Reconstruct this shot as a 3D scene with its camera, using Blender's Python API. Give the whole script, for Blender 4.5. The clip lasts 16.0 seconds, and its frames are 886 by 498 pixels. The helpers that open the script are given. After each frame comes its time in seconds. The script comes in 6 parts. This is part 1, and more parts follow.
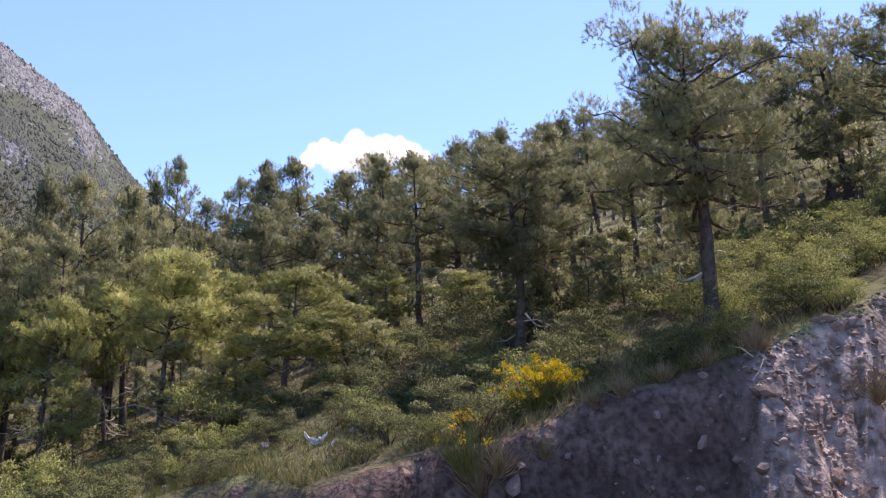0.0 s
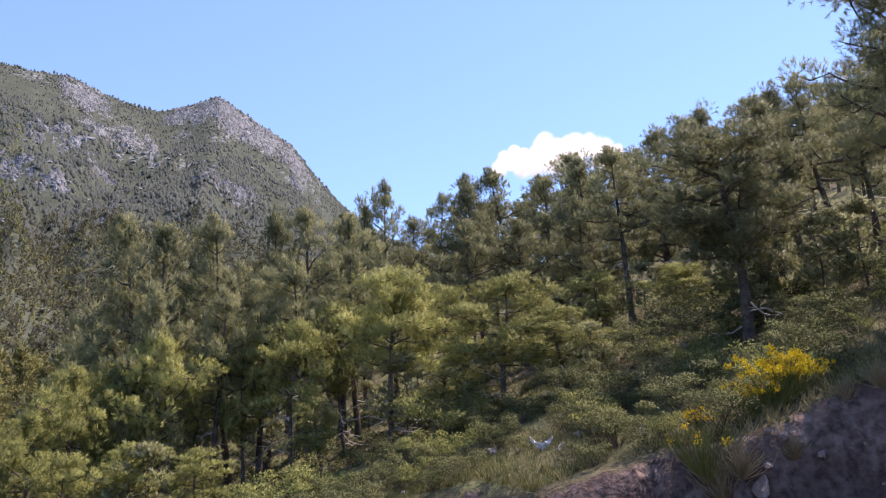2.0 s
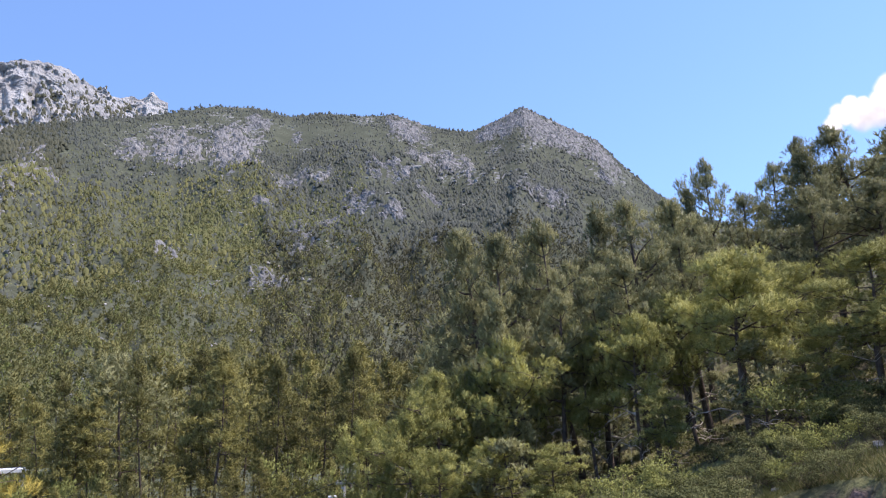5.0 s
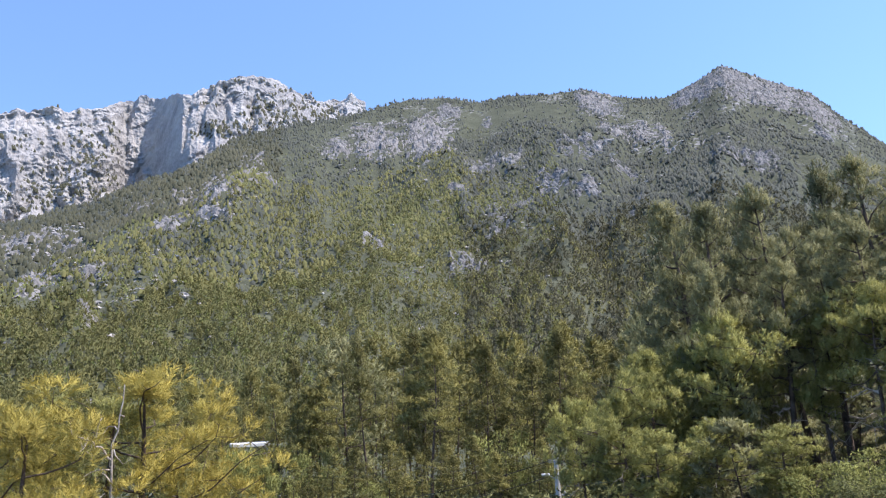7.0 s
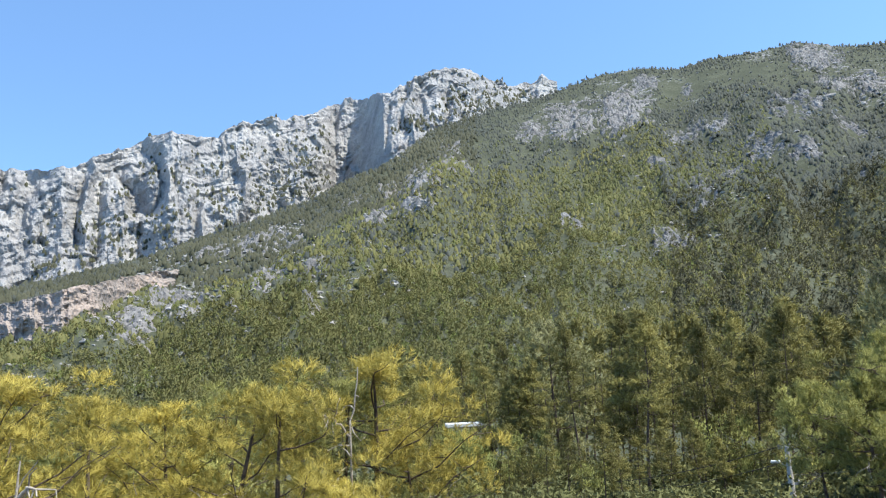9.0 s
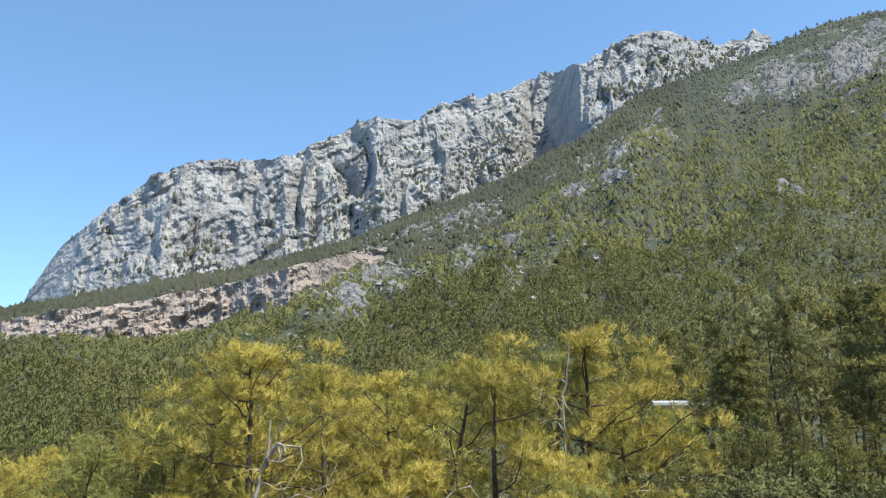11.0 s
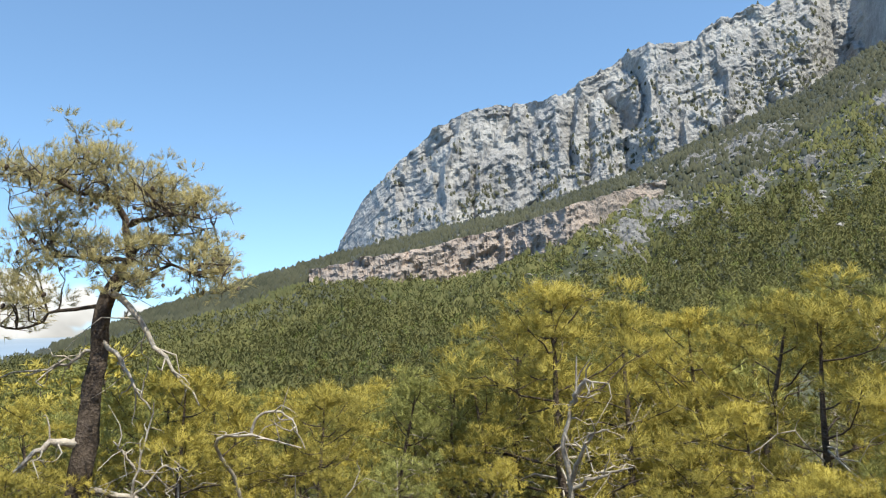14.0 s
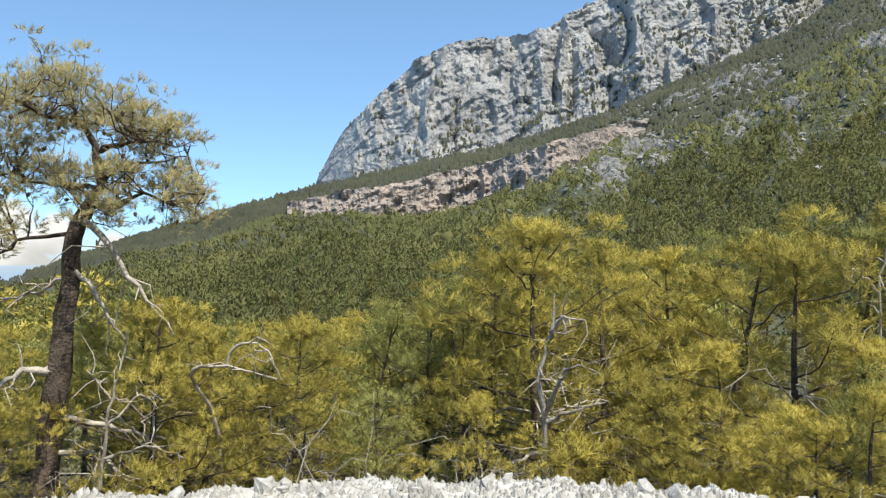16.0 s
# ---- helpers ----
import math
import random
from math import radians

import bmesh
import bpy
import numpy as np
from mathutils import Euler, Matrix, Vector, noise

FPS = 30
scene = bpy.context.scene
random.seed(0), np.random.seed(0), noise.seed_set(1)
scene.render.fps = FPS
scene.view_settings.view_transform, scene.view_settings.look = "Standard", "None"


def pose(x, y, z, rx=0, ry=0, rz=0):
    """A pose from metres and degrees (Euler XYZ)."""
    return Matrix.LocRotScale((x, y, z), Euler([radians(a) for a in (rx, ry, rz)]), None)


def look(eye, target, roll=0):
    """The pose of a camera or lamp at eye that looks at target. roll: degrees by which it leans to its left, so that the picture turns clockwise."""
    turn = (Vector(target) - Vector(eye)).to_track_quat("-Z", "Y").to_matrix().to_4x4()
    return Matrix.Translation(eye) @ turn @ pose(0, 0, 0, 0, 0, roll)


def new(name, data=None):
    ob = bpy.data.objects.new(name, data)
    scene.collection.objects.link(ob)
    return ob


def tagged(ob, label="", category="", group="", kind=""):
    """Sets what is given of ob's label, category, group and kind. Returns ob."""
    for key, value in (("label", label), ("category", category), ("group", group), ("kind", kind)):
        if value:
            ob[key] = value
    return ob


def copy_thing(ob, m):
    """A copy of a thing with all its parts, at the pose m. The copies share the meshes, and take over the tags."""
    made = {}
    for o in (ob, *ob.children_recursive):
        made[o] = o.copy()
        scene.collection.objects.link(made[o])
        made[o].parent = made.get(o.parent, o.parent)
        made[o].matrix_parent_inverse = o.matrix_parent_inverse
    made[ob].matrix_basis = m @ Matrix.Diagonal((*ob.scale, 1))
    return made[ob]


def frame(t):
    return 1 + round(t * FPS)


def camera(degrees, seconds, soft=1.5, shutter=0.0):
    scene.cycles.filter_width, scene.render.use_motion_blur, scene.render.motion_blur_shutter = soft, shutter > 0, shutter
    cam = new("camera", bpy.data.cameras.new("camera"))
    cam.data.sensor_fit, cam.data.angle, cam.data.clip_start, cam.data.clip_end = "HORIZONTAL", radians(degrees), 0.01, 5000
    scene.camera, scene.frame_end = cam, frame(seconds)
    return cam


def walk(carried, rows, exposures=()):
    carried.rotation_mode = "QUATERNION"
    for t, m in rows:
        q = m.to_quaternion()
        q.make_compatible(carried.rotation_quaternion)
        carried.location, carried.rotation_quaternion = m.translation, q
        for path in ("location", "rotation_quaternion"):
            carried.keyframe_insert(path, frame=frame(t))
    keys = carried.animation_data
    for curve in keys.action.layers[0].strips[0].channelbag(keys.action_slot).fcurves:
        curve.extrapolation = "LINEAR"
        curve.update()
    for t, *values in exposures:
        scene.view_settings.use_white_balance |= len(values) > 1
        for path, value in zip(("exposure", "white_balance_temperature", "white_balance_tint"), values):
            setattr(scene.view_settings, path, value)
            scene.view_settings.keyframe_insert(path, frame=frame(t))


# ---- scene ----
# seconds, eye x, y, z, heading to the left of +y, tilt up, roll
PATH = [
    (0.0, 0.01, 0.60, 1.65, -0.50, 12.06, 1.27),
    (0.5, -0.04, 0.60, 1.65, 3.43, 12.06, 0.38),
    (1.0, -0.08, 0.59, 1.65, 7.57, 12.02, -0.70),
    (1.5, -0.12, 0.59, 1.65, 11.07, 11.97, -0.83),
    (2.0, -0.16, 0.58, 1.65, 15.18, 12.31, -1.02),
    (2.5, -0.19, 0.57, 1.65, 18.82, 12.39, -1.38),
    (3.0, -0.23, 0.55, 1.65, 22.53, 12.44, -1.89),
    (3.5, -0.28, 0.53, 1.65, 27.31, 12.51, -2.28),
    (4.0, -0.32, 0.51, 1.65, 31.97, 12.68, -2.38),
    (4.5, -0.35, 0.49, 1.65, 36.00, 12.82, -2.53),
    (7.0, -0.49, 0.34, 1.65, 55.50, 11.95, -2.69),
    (7.5, -0.51, 0.31, 1.65, 59.00, 11.89, -2.66),
    (8.0, -0.54, 0.27, 1.65, 63.29, 11.64, -2.95),
    (8.5, -0.55, 0.23, 1.65, 67.29, 11.42, -2.18),
    (9.0, -0.57, 0.19, 1.65, 71.19, 11.29, -2.46),
    (9.5, -0.58, 0.15, 1.65, 75.18, 10.97, -2.02),
    (12.0, -0.60, -0.05, 1.65, 94.80, 8.93, -1.21),
    (12.5, -0.62, -0.10, 1.65, 98.93, 8.47, -1.60),
    (13.0, -0.64, -0.15, 1.65, 102.49, 7.86, -1.17),
    (13.5, -0.66, -0.20, 1.65, 105.55, 6.88, -1.19),
    (14.0, -0.69, -0.23, 1.65, 108.25, 5.41, -1.12),
    (14.5, -0.71, -0.27, 1.65, 110.40, 3.95, -0.90),
    (15.0, -0.73, -0.28, 1.65, 110.94, 2.11, -0.22),
    (15.5, -0.77, -0.28, 1.65, 108.78, 1.02, -0.26),
    (16.0, -0.81, -0.27, 1.65, 106.69, 0.35, -0.09),
]


def heading(psi, tilt=0.0):
    a, b = radians(psi), radians(tilt)
    return Vector((-math.sin(a) * math.cos(b), math.cos(a) * math.cos(b), math.sin(b)))


cam = camera(61.8, 16.0, soft=1.2)
walk(cam, [(t, look((x, y, z), Vector((x, y, z)) + heading(psi, tilt) * 10, roll)) for t, x, y, z, psi, tilt, roll in PATH],
     [(0.0, 1.02, 6800, 30), (3.5, 0.84, 6700, 27), (4.5, 0.78, 6550, 24), (7.0, 0.97, 6450, 20), (9.5, 0.92, 6600, 7), (12.0, 0.63, 6850, 6), (12.5, 0.67, 6900, 6), (16.0, 0.61, 7000, 6)])

# ---- light ----
SUN_PSI, SUN_UP = -40.0, 64.0
world = bpy.data.worlds.new("sky")
scene.world = world
world.use_nodes = True
wn = world.node_tree.nodes
sky = wn.new("ShaderNodeTexSky")
sky.sky_type = "NISHITA"
sky.sun_disc = False
sky.sun_elevation = radians(SUN_UP)
sky.sun_rotation = radians(-SUN_PSI)
sky.altitude = 900
sky.air_density = 1.05
sky.dust_density = 0.02
sky.ozone_density = 4.2
wn["Background"].inputs["Strength"].default_value = 0.172
lift, where = wn.new("ShaderNodeMapping"), wn.new("ShaderNodeTexCoord")
lift.inputs["Location"].default_value = (0, 0, 0.12)
world.node_tree.links.new(where.outputs["Generated"], lift.inputs["Vector"])
world.node_tree.links.new(lift.outputs[0], sky.inputs["Vector"])
clear_air = wn.new("ShaderNodeMix")
clear_air.data_type, clear_air.blend_type = "RGBA", "MULTIPLY"
clear_air.inputs[0].default_value = 1.0
clear_air.inputs[7].default_value = (0.90, 1.0, 1.01, 1)
world.node_tree.links.new(sky.outputs[0], clear_air.inputs[6])
world.node_tree.links.new(clear_air.outputs[2], wn["Background"].inputs["Color"])

sun = new("sun", bpy.data.lights.new("sun", "SUN"))
sun.data.energy = 4.3
sun.data.angle = radians(0.53)
sun.data.color = (1.0, 0.95, 0.86)
sun.matrix_world = look(heading(SUN_PSI, SUN_UP) * 100, (0, 0, 0))


# ---- materials ----
def material(name, low, high, scale=3.0, fine=30.0, rough=0.9, bump=0.3, island=0.0, thin=0.0, mottle=0.5, per_thing=0.0, spec=0.1):
    """Two-scale mottled surface from low to high. island: spread per piece of mesh; thin: light through leaves."""
    m = bpy.data.materials.new(name)
    m.use_nodes = True
    nt = m.node_tree
    n, link = nt.nodes, nt.links.new
    bsdf = n["Principled BSDF"]
    co = n.new("ShaderNodeTexCoord")
    big, small = n.new("ShaderNodeTexNoise"), n.new("ShaderNodeTexNoise")
    for tex, s in ((big, scale), (small, fine)):
        tex.inputs["Scale"].default_value = s
        tex.inputs["Detail"].default_value = 5
        link(co.outputs["Object"], tex.inputs["Vector"])
    add = n.new("ShaderNodeMath")
    add.operation = "MULTIPLY_ADD"
    link(small.outputs["Fac"], add.inputs[0])
    add.inputs[1].default_value = 0.6
    link(big.outputs["Fac"], add.inputs[2])
    fac = n.new("ShaderNodeMapRange")
    fac.inputs["From Min"].default_value = 0.8 - mottle * 0.5
    fac.inputs["From Max"].default_value = 0.8 + mottle * 0.5
    link(add.outputs[0], fac.inputs["Value"])
    out = fac.outputs[0]
    if island:
        geo = n.new("ShaderNodeNewGeometry")
        mix = n.new("ShaderNodeMix")
        mix.inputs[0].default_value = island
        link(out, mix.inputs[2])
        link(geo.outputs["Random Per Island"], mix.inputs[3])
        out = mix.outputs[0]
    if per_thing:
        info = n.new("ShaderNodeObjectInfo")
        mix = n.new("ShaderNodeMix")
        mix.inputs[0].default_value = per_thing
        link(out, mix.inputs[2])
        link(info.outputs["Random"], mix.inputs[3])
        out = mix.outputs[0]
    ramp = n.new("ShaderNodeMix")
    ramp.data_type = "RGBA"
    ramp.inputs[6].default_value = (*low, 1)
    ramp.inputs[7].default_value = (*high, 1)
    link(out, ramp.inputs[0])
    link(ramp.outputs[2], bsdf.inputs["Base Color"])
    bsdf.inputs["Roughness"].default_value = rough
    bsdf.inputs["Specular IOR Level"].default_value = spec
    if bump:
        b = n.new("ShaderNodeBump")
        b.inputs["Strength"].default_value = bump
        b.inputs["Distance"].default_value = 1.0 / fine
        link(small.outputs["Fac"], b.inputs["Height"])
        link(b.outputs[0], bsdf.inputs["Normal"])
    if thin:
        tr = n.new("ShaderNodeBsdfTranslucent")
        link(ramp.outputs[2], tr.inputs["Color"])
        sh = n.new("ShaderNodeMixShader")
        sh.inputs[0].default_value = thin
        link(bsdf.outputs[0], sh.inputs[1])
        link(tr.outputs[0], sh.inputs[2])
        link(sh.outputs[0], n["Material Output"].inputs["Surface"])
    return m


NEEDLE_DARK = material("needles_dark", (0.084, 0.095, 0.050), (0.405, 0.400, 0.195), 0.8, 6, 0.55, 0, 0.45, 0.36, per_thing=0.35)
NEEDLE_YOUNG = material("needles_young", (0.075, 0.088, 0.032), (0.490, 0.485, 0.160), 0.7, 6, 0.55, 0, 0.45, 0.28, per_thing=0.3)
NEEDLE_GOLD = material("needles_gold", (0.078, 0.082, 0.027), (0.690, 0.575, 0.138), 0.7, 6, 0.55, 0, 0.4, 0.27, per_thing=0.35)
NEEDLE_VALLEY = material("needles_valley", (0.032, 0.036, 0.015), (0.350, 0.325, 0.108), 0.5, 4, 0.6, 0, 0.35, 0.25, per_thing=0.55)
LEAF_DARK = material("leaf_dark", (0.040, 0.052, 0.024), (0.205, 0.215, 0.092), 1.0, 8, 0.8, 0, 0.6, 0.25, per_thing=0.35)
LEAF_BRIGHT = material("leaf_bright", (0.090, 0.108, 0.036), (0.350, 0.368, 0.122), 1.0, 8, 0.8, 0, 0.6, 0.35, per_thing=0.3)
LEAF_DRY = material("leaf_dry", (0.16, 0.12, 0.06), (0.40, 0.33, 0.20), 1.0, 8, 0.8, 0, 0.6, 0.2)
BARK = material("bark", (0.038, 0.030, 0.025), (0.165, 0.130, 0.105), 4, 26, 0.95, 0.9)
DEADWOOD = material("deadwood", (0.24, 0.205, 0.17), (0.58, 0.53, 0.46), 5, 30, 0.9, 0.5)
PETAL = material("petal", (0.62, 0.43, 0.01), (0.82, 0.62, 0.03), 3, 20, 0.5, 0, 0.6, 0.25)
# Needles greyed towards blue, which puts the distance haze into their colour.
HAZED_PINE = material("hazed_pine", (0.060, 0.069, 0.060), (0.112, 0.123, 0.105), 0.012, 0.08, 0.8, 0, 0.20, 0.3)
NORTH_PINE = material("north_pine", (0.050, 0.056, 0.038), (0.118, 0.120, 0.078), 0.014, 0.09, 0.8, 0, 0.20, 0.3)
SLOPE_PINE = material("slope_pine", (0.084, 0.092, 0.043), (0.200, 0.196, 0.077), 0.014, 0.09, 0.8, 0, 0.20, 0.3)
FAR_YOUNG = material("far_young", (0.080, 0.092, 0.042), (0.170, 0.178, 0.074), 0.014, 0.09, 0.8, 0, 0.20, 0.3)
FAR_SHRUB = material("far_shrub", (0.090, 0.118, 0.040), (0.235, 0.265, 0.086), 0.02, 0.12, 0.8, 0, 0.30, 0.3)
LIMESTONE = material("limestone", (0.195, 0.195, 0.197), (0.405, 0.398, 0.383), 0.016, 0.13, 0.95, 1.0, mottle=0.55)
REDROCK = material("red_limestone", (0.20, 0.192, 0.182), (0.42, 0.335, 0.278), 0.035, 0.2, 0.95, 0.8, mottle=0.6)
BOULDER = material("boulder", (0.20, 0.193, 0.182), (0.40, 0.385, 0.365), 0.1, 0.6, 0.95, 0.6)
CRAG = material("crag_rock", (0.105, 0.103, 0.100), (0.265, 0.258, 0.247), 0.06, 0.4, 0.95, 0.7)
GRAVEL = material("white_gravel", (0.33, 0.31, 0.28), (0.62, 0.60, 0.56), 3, 25, 0.9, 0.5, per_thing=0.3)
CLOD = material("earth_clod", (0.115, 0.080, 0.064), (0.330, 0.250, 0.208), 3, 20, 0.95, 0.5, per_thing=0.5)
CONCRETE = material("concrete", (0.42, 0.41, 0.39), (0.60, 0.59, 0.56), 4, 40, 0.9, 0.3)
STEEL = material("steel", (0.30, 0.30, 0.31), (0.45, 0.45, 0.46), 4, 40, 0.5, 0.1)
CERAMIC = material("ceramic", (0.30, 0.28, 0.26), (0.42, 0.40, 0.38), 8, 40, 0.3, 0)
CABLE = material("cable", (0.03, 0.03, 0.03), (0.06, 0.06, 0.06), 4, 40, 0.6, 0)
ROOF_WHITE = material("roof_sheet", (0.62, 0.62, 0.60), (0.80, 0.80, 0.78), 1, 9, 0.6, 0.1)
WALL_WHITE = material("plaster", (0.50, 0.47, 0.42), (0.66, 0.63, 0.57), 1, 9, 0.9, 0.1)
PLASTIC = material("white_plastic", (0.72, 0.72, 0.72), (0.85, 0.85, 0.85), 3, 20, 0.4, 0.2, thin=0.2)
SEA = material("sea", (0.20, 0.27, 0.34), (0.26, 0.33, 0.40), 0.002, 0.05, 0.35, 0.05)


def ground_material():
    """Earth, grass, forest litter and bare limestone by place and slope."""
    m = bpy.data.materials.new("ground")
    m.use_nodes = True
    nt = m.node_tree
    n, link = nt.nodes, nt.links.new
    bsdf = n["Principled BSDF"]
    bsdf.inputs["Roughness"].default_value = 0.95
    bsdf.inputs["Specular IOR Level"].default_value = 0.1
    co, geo = n.new("ShaderNodeTexCoord"), n.new("ShaderNodeNewGeometry")

    def tex(s, detail=6):
        t = n.new("ShaderNodeTexNoise")
        t.inputs["Scale"].default_value = s
        t.inputs["Detail"].default_value = detail
        link(co.outputs["Object"], t.inputs["Vector"])
        return t.outputs["Fac"]

    def ranged(v, a, b):
        r = n.new("ShaderNodeMapRange")
        r.inputs["From Min"].default_value, r.inputs["From Max"].default_value = a, b
        link(v, r.inputs["Value"])
        return r.outputs[0]

    def blend(fac, a, b):
        x = n.new("ShaderNodeMix")
        x.data_type = "RGBA"
        link(fac, x.inputs[0])
        for s, c in ((6, a), (7, b)):
            if isinstance(c, tuple):
                x.inputs[s].default_value = (*c, 1)
            else:
                link(c, x.inputs[s])
        return x.outputs[2]

    grass = blend(ranged(tex(0.35), 0.35, 0.65), (0.066, 0.070, 0.028), (0.20, 0.195, 0.085))
    litter = blend(ranged(tex(2.2), 0.35, 0.65), (0.052, 0.043, 0.027), (0.130, 0.112, 0.066))
    floor = blend(ranged(tex(0.16), 0.42, 0.58), litter, grass)
    earth = blend(ranged(tex(1.3), 0.3, 0.7), (0.070, 0.046, 0.038), (0.215, 0.155, 0.128))
    earth = blend(ranged(tex(7.5, 9), 0.30, 0.62), (0.048, 0.032, 0.027), earth)
    rock = blend(ranged(tex(0.06), 0.3, 0.7), (0.13, 0.130, 0.132), (0.27, 0.268, 0.265))
    scrub = blend(ranged(tex(0.03), 0.35, 0.65), (0.062, 0.069, 0.046), (0.100, 0.108, 0.074))
    scrub = blend(ranged(tex(0.30, 8), 0.36, 0.58), (0.054, 0.060, 0.039), scrub)
    far_mask = n.new("ShaderNodeAttribute")
    far_mask.attribute_name = "far"
    bare = n.new("ShaderNodeAttribute")
    bare.attribute_name = "bare"
    rocky = n.new("ShaderNodeAttribute")
    rocky.attribute_name = "rocky"
    speck = n.new("ShaderNodeMath")
    speck.operation = "MULTIPLY_ADD"
    link(tex(0.16, 10), speck.inputs[0])
    speck.inputs[1].default_value = 4.2
    soft = n.new("ShaderNodeMath")
    soft.operation = "MULTIPLY"
    soft.inputs[1].default_value = 0.75
    link(rocky.outputs["Fac"], soft.inputs[0])
    link(soft.outputs[0], speck.inputs[2])
    far = blend(ranged(speck.outputs[0], 2.88, 3.14), scrub, rock)
    stony_sunlit = n.new("ShaderNodeAttribute")
    stony_sunlit.attribute_name = "stony_sunlit"
    # Pale rubble; its lighter tone also paints the sunlit part of the bank.
    rubble = blend(ranged(tex(3.5, 8), 0.35, 0.65), (0.125, 0.088, 0.070), (0.400, 0.318, 0.270))
    earth = blend(stony_sunlit.outputs["Fac"], earth, rubble)
    near = blend(bare.outputs["Fac"], floor, earth)
    colour = blend(far_mask.outputs["Fac"], near, far)
    link(colour, bsdf.inputs["Base Color"])
    b = n.new("ShaderNodeBump")
    b.inputs["Strength"].default_value = 0.8
    b.inputs["Distance"].default_value = 0.12
    link(tex(7.0, 8), b.inputs["Height"])
    link(b.outputs[0], bsdf.inputs["Normal"])
    return m


GROUND = ground_material()


# ---- geometry helpers ----
rng = np.random.default_rng(7)


def lattice(seed):
    return np.random.default_rng(seed).random((256, 256))


TABLES = [lattice(s) for s in range(8)]


def vnoise(x, y, seed=0):
    """Smooth noise, 0 to 1."""
    tab = TABLES[seed % 8]
    xi, yi = np.floor(x).astype(int), np.floor(y).astype(int)
    fx, fy = x - xi, y - yi
    fx, fy = fx * fx * (3 - 2 * fx), fy * fy * (3 - 2 * fy)
    a, b = tab[xi % 256, yi % 256], tab[(xi + 1) % 256, yi % 256]
    c, d = tab[xi % 256, (yi + 1) % 256], tab[(xi + 1) % 256, (yi + 1) % 256]
    return (a * (1 - fx) + b * fx) * (1 - fy) + (c * (1 - fx) + d * fx) * fy


def fbm(x, y, octaves=4, seed=0, gain=0.5):
    total, amp, norm = 0.0, 1.0, 0.0
    for k in range(octaves):
        total = total + amp * vnoise(x * 2 ** k + 17.3 * k, y * 2 ** k + 5.1 * k, seed + k)
        norm += amp
        amp *= gain
    return total / norm - 0.5


def ridged(x, y, octaves=4, seed=0):
    total, amp, norm = 0.0, 1.0, 0.0
    for k in range(octaves):
        total = total + amp * (1 - 2 * np.abs(vnoise(x * 2 ** k + 9.7 * k, y * 2 ** k + 3.3 * k, seed + k) - 0.5))
        norm += amp
        amp *= 0.55
    return total / norm


def step(a, b, v):
    t = np.clip((v - a) / (b - a), 0, 1)
    return t * t * (3 - 2 * t)


ROUND = {}


def mesh_of(name, verts, faces, mat, smooth=False, normals=None):
    """A mesh from arrays: verts (n, 3), faces (m, k) all of one size, or a list of such arrays; normals round off the light on foliage."""
    me = bpy.data.meshes.new(name)
    groups = faces if isinstance(faces, list) else [faces]
    groups = [np.asarray(g, dtype=np.int32) for g in groups if len(g)]
    me.vertices.add(len(verts))
    me.vertices.foreach_set("co", np.asarray(verts, dtype=np.float32).ravel())
    loops = np.concatenate([g.ravel() for g in groups])
    sizes = np.concatenate([np.full(len(g), g.shape[1], dtype=np.int32) for g in groups])
    me.loops.add(len(loops))
    me.loops.foreach_set("vertex_index", loops)
    me.polygons.add(len(sizes))
    me.polygons.foreach_set("loop_start", np.concatenate([[0], np.cumsum(sizes)[:-1]]).astype(np.int32))
    me.polygons.foreach_set("loop_total", sizes)
    me.polygons.foreach_set("use_smooth", np.full(len(sizes), smooth))
    me.update(calc_edges=True)
    me.validate()
    if normals is not None:
        ROUND[me.name] = np.asarray(normals, dtype=np.float32)
        me.polygons.foreach_set("use_smooth", np.full(len(sizes), True))
        me.normals_split_custom_set_from_vertices(np.asarray(normals, dtype=np.float32))
    me.materials.append(mat)
    return me


def part(name, me, parent, label=""):
    ob = new(name, me)
    ob.parent = parent
    return tagged(ob, label) if label else ob


def grid_faces(nu, nv, closed=False):
    i, j = np.meshgrid(np.arange(nu if closed else nu - 1), np.arange(nv - 1), indexing="ij")
    i, j = i.ravel(), j.ravel()
    k = (i + 1) % nu
    return np.stack([i * nv + j, k * nv + j, k * nv + j + 1, i * nv + j + 1], -1)


def tube(points, radii, sides=7, wobble=0.0, gen=None):
    """Verts and quads of a tapered tube along points."""
    pts = np.asarray(points, float)
    tang = np.gradient(pts, axis=0)
    tang /= np.linalg.norm(tang, axis=1, keepdims=True) + 1e-9
    ref = np.array([0.31, 0.95, 0.05]) if abs(tang[0][2]) > 0.7 else np.array([0.0, 0.0, 1.0])
    u = np.cross(tang, ref)
    u /= np.linalg.norm(u, axis=1, keepdims=True) + 1e-9
    v = np.cross(tang, u)
    a = np.linspace(0, 2 * np.pi, sides, endpoint=False)
    r = np.asarray(radii, float)[:, None, None] * np.ones((1, sides, 1))
    if wobble:
        r = r * (1 + wobble * (gen.random((len(pts), sides, 1)) - 0.5))
    ring = pts[:, None] + r * (np.cos(a)[None, :, None] * u[:, None] + np.sin(a)[None, :, None] * v[:, None])
    f = []
    i, j = np.meshgrid(np.arange(len(pts) - 1), np.arange(sides), indexing="ij")
    i, j = i.ravel(), j.ravel()
    f = np.stack([i * sides + j, i * sides + (j + 1) % sides, (i + 1) * sides + (j + 1) % sides, (i + 1) * sides + j], -1)
    return ring.reshape(-1, 3), f


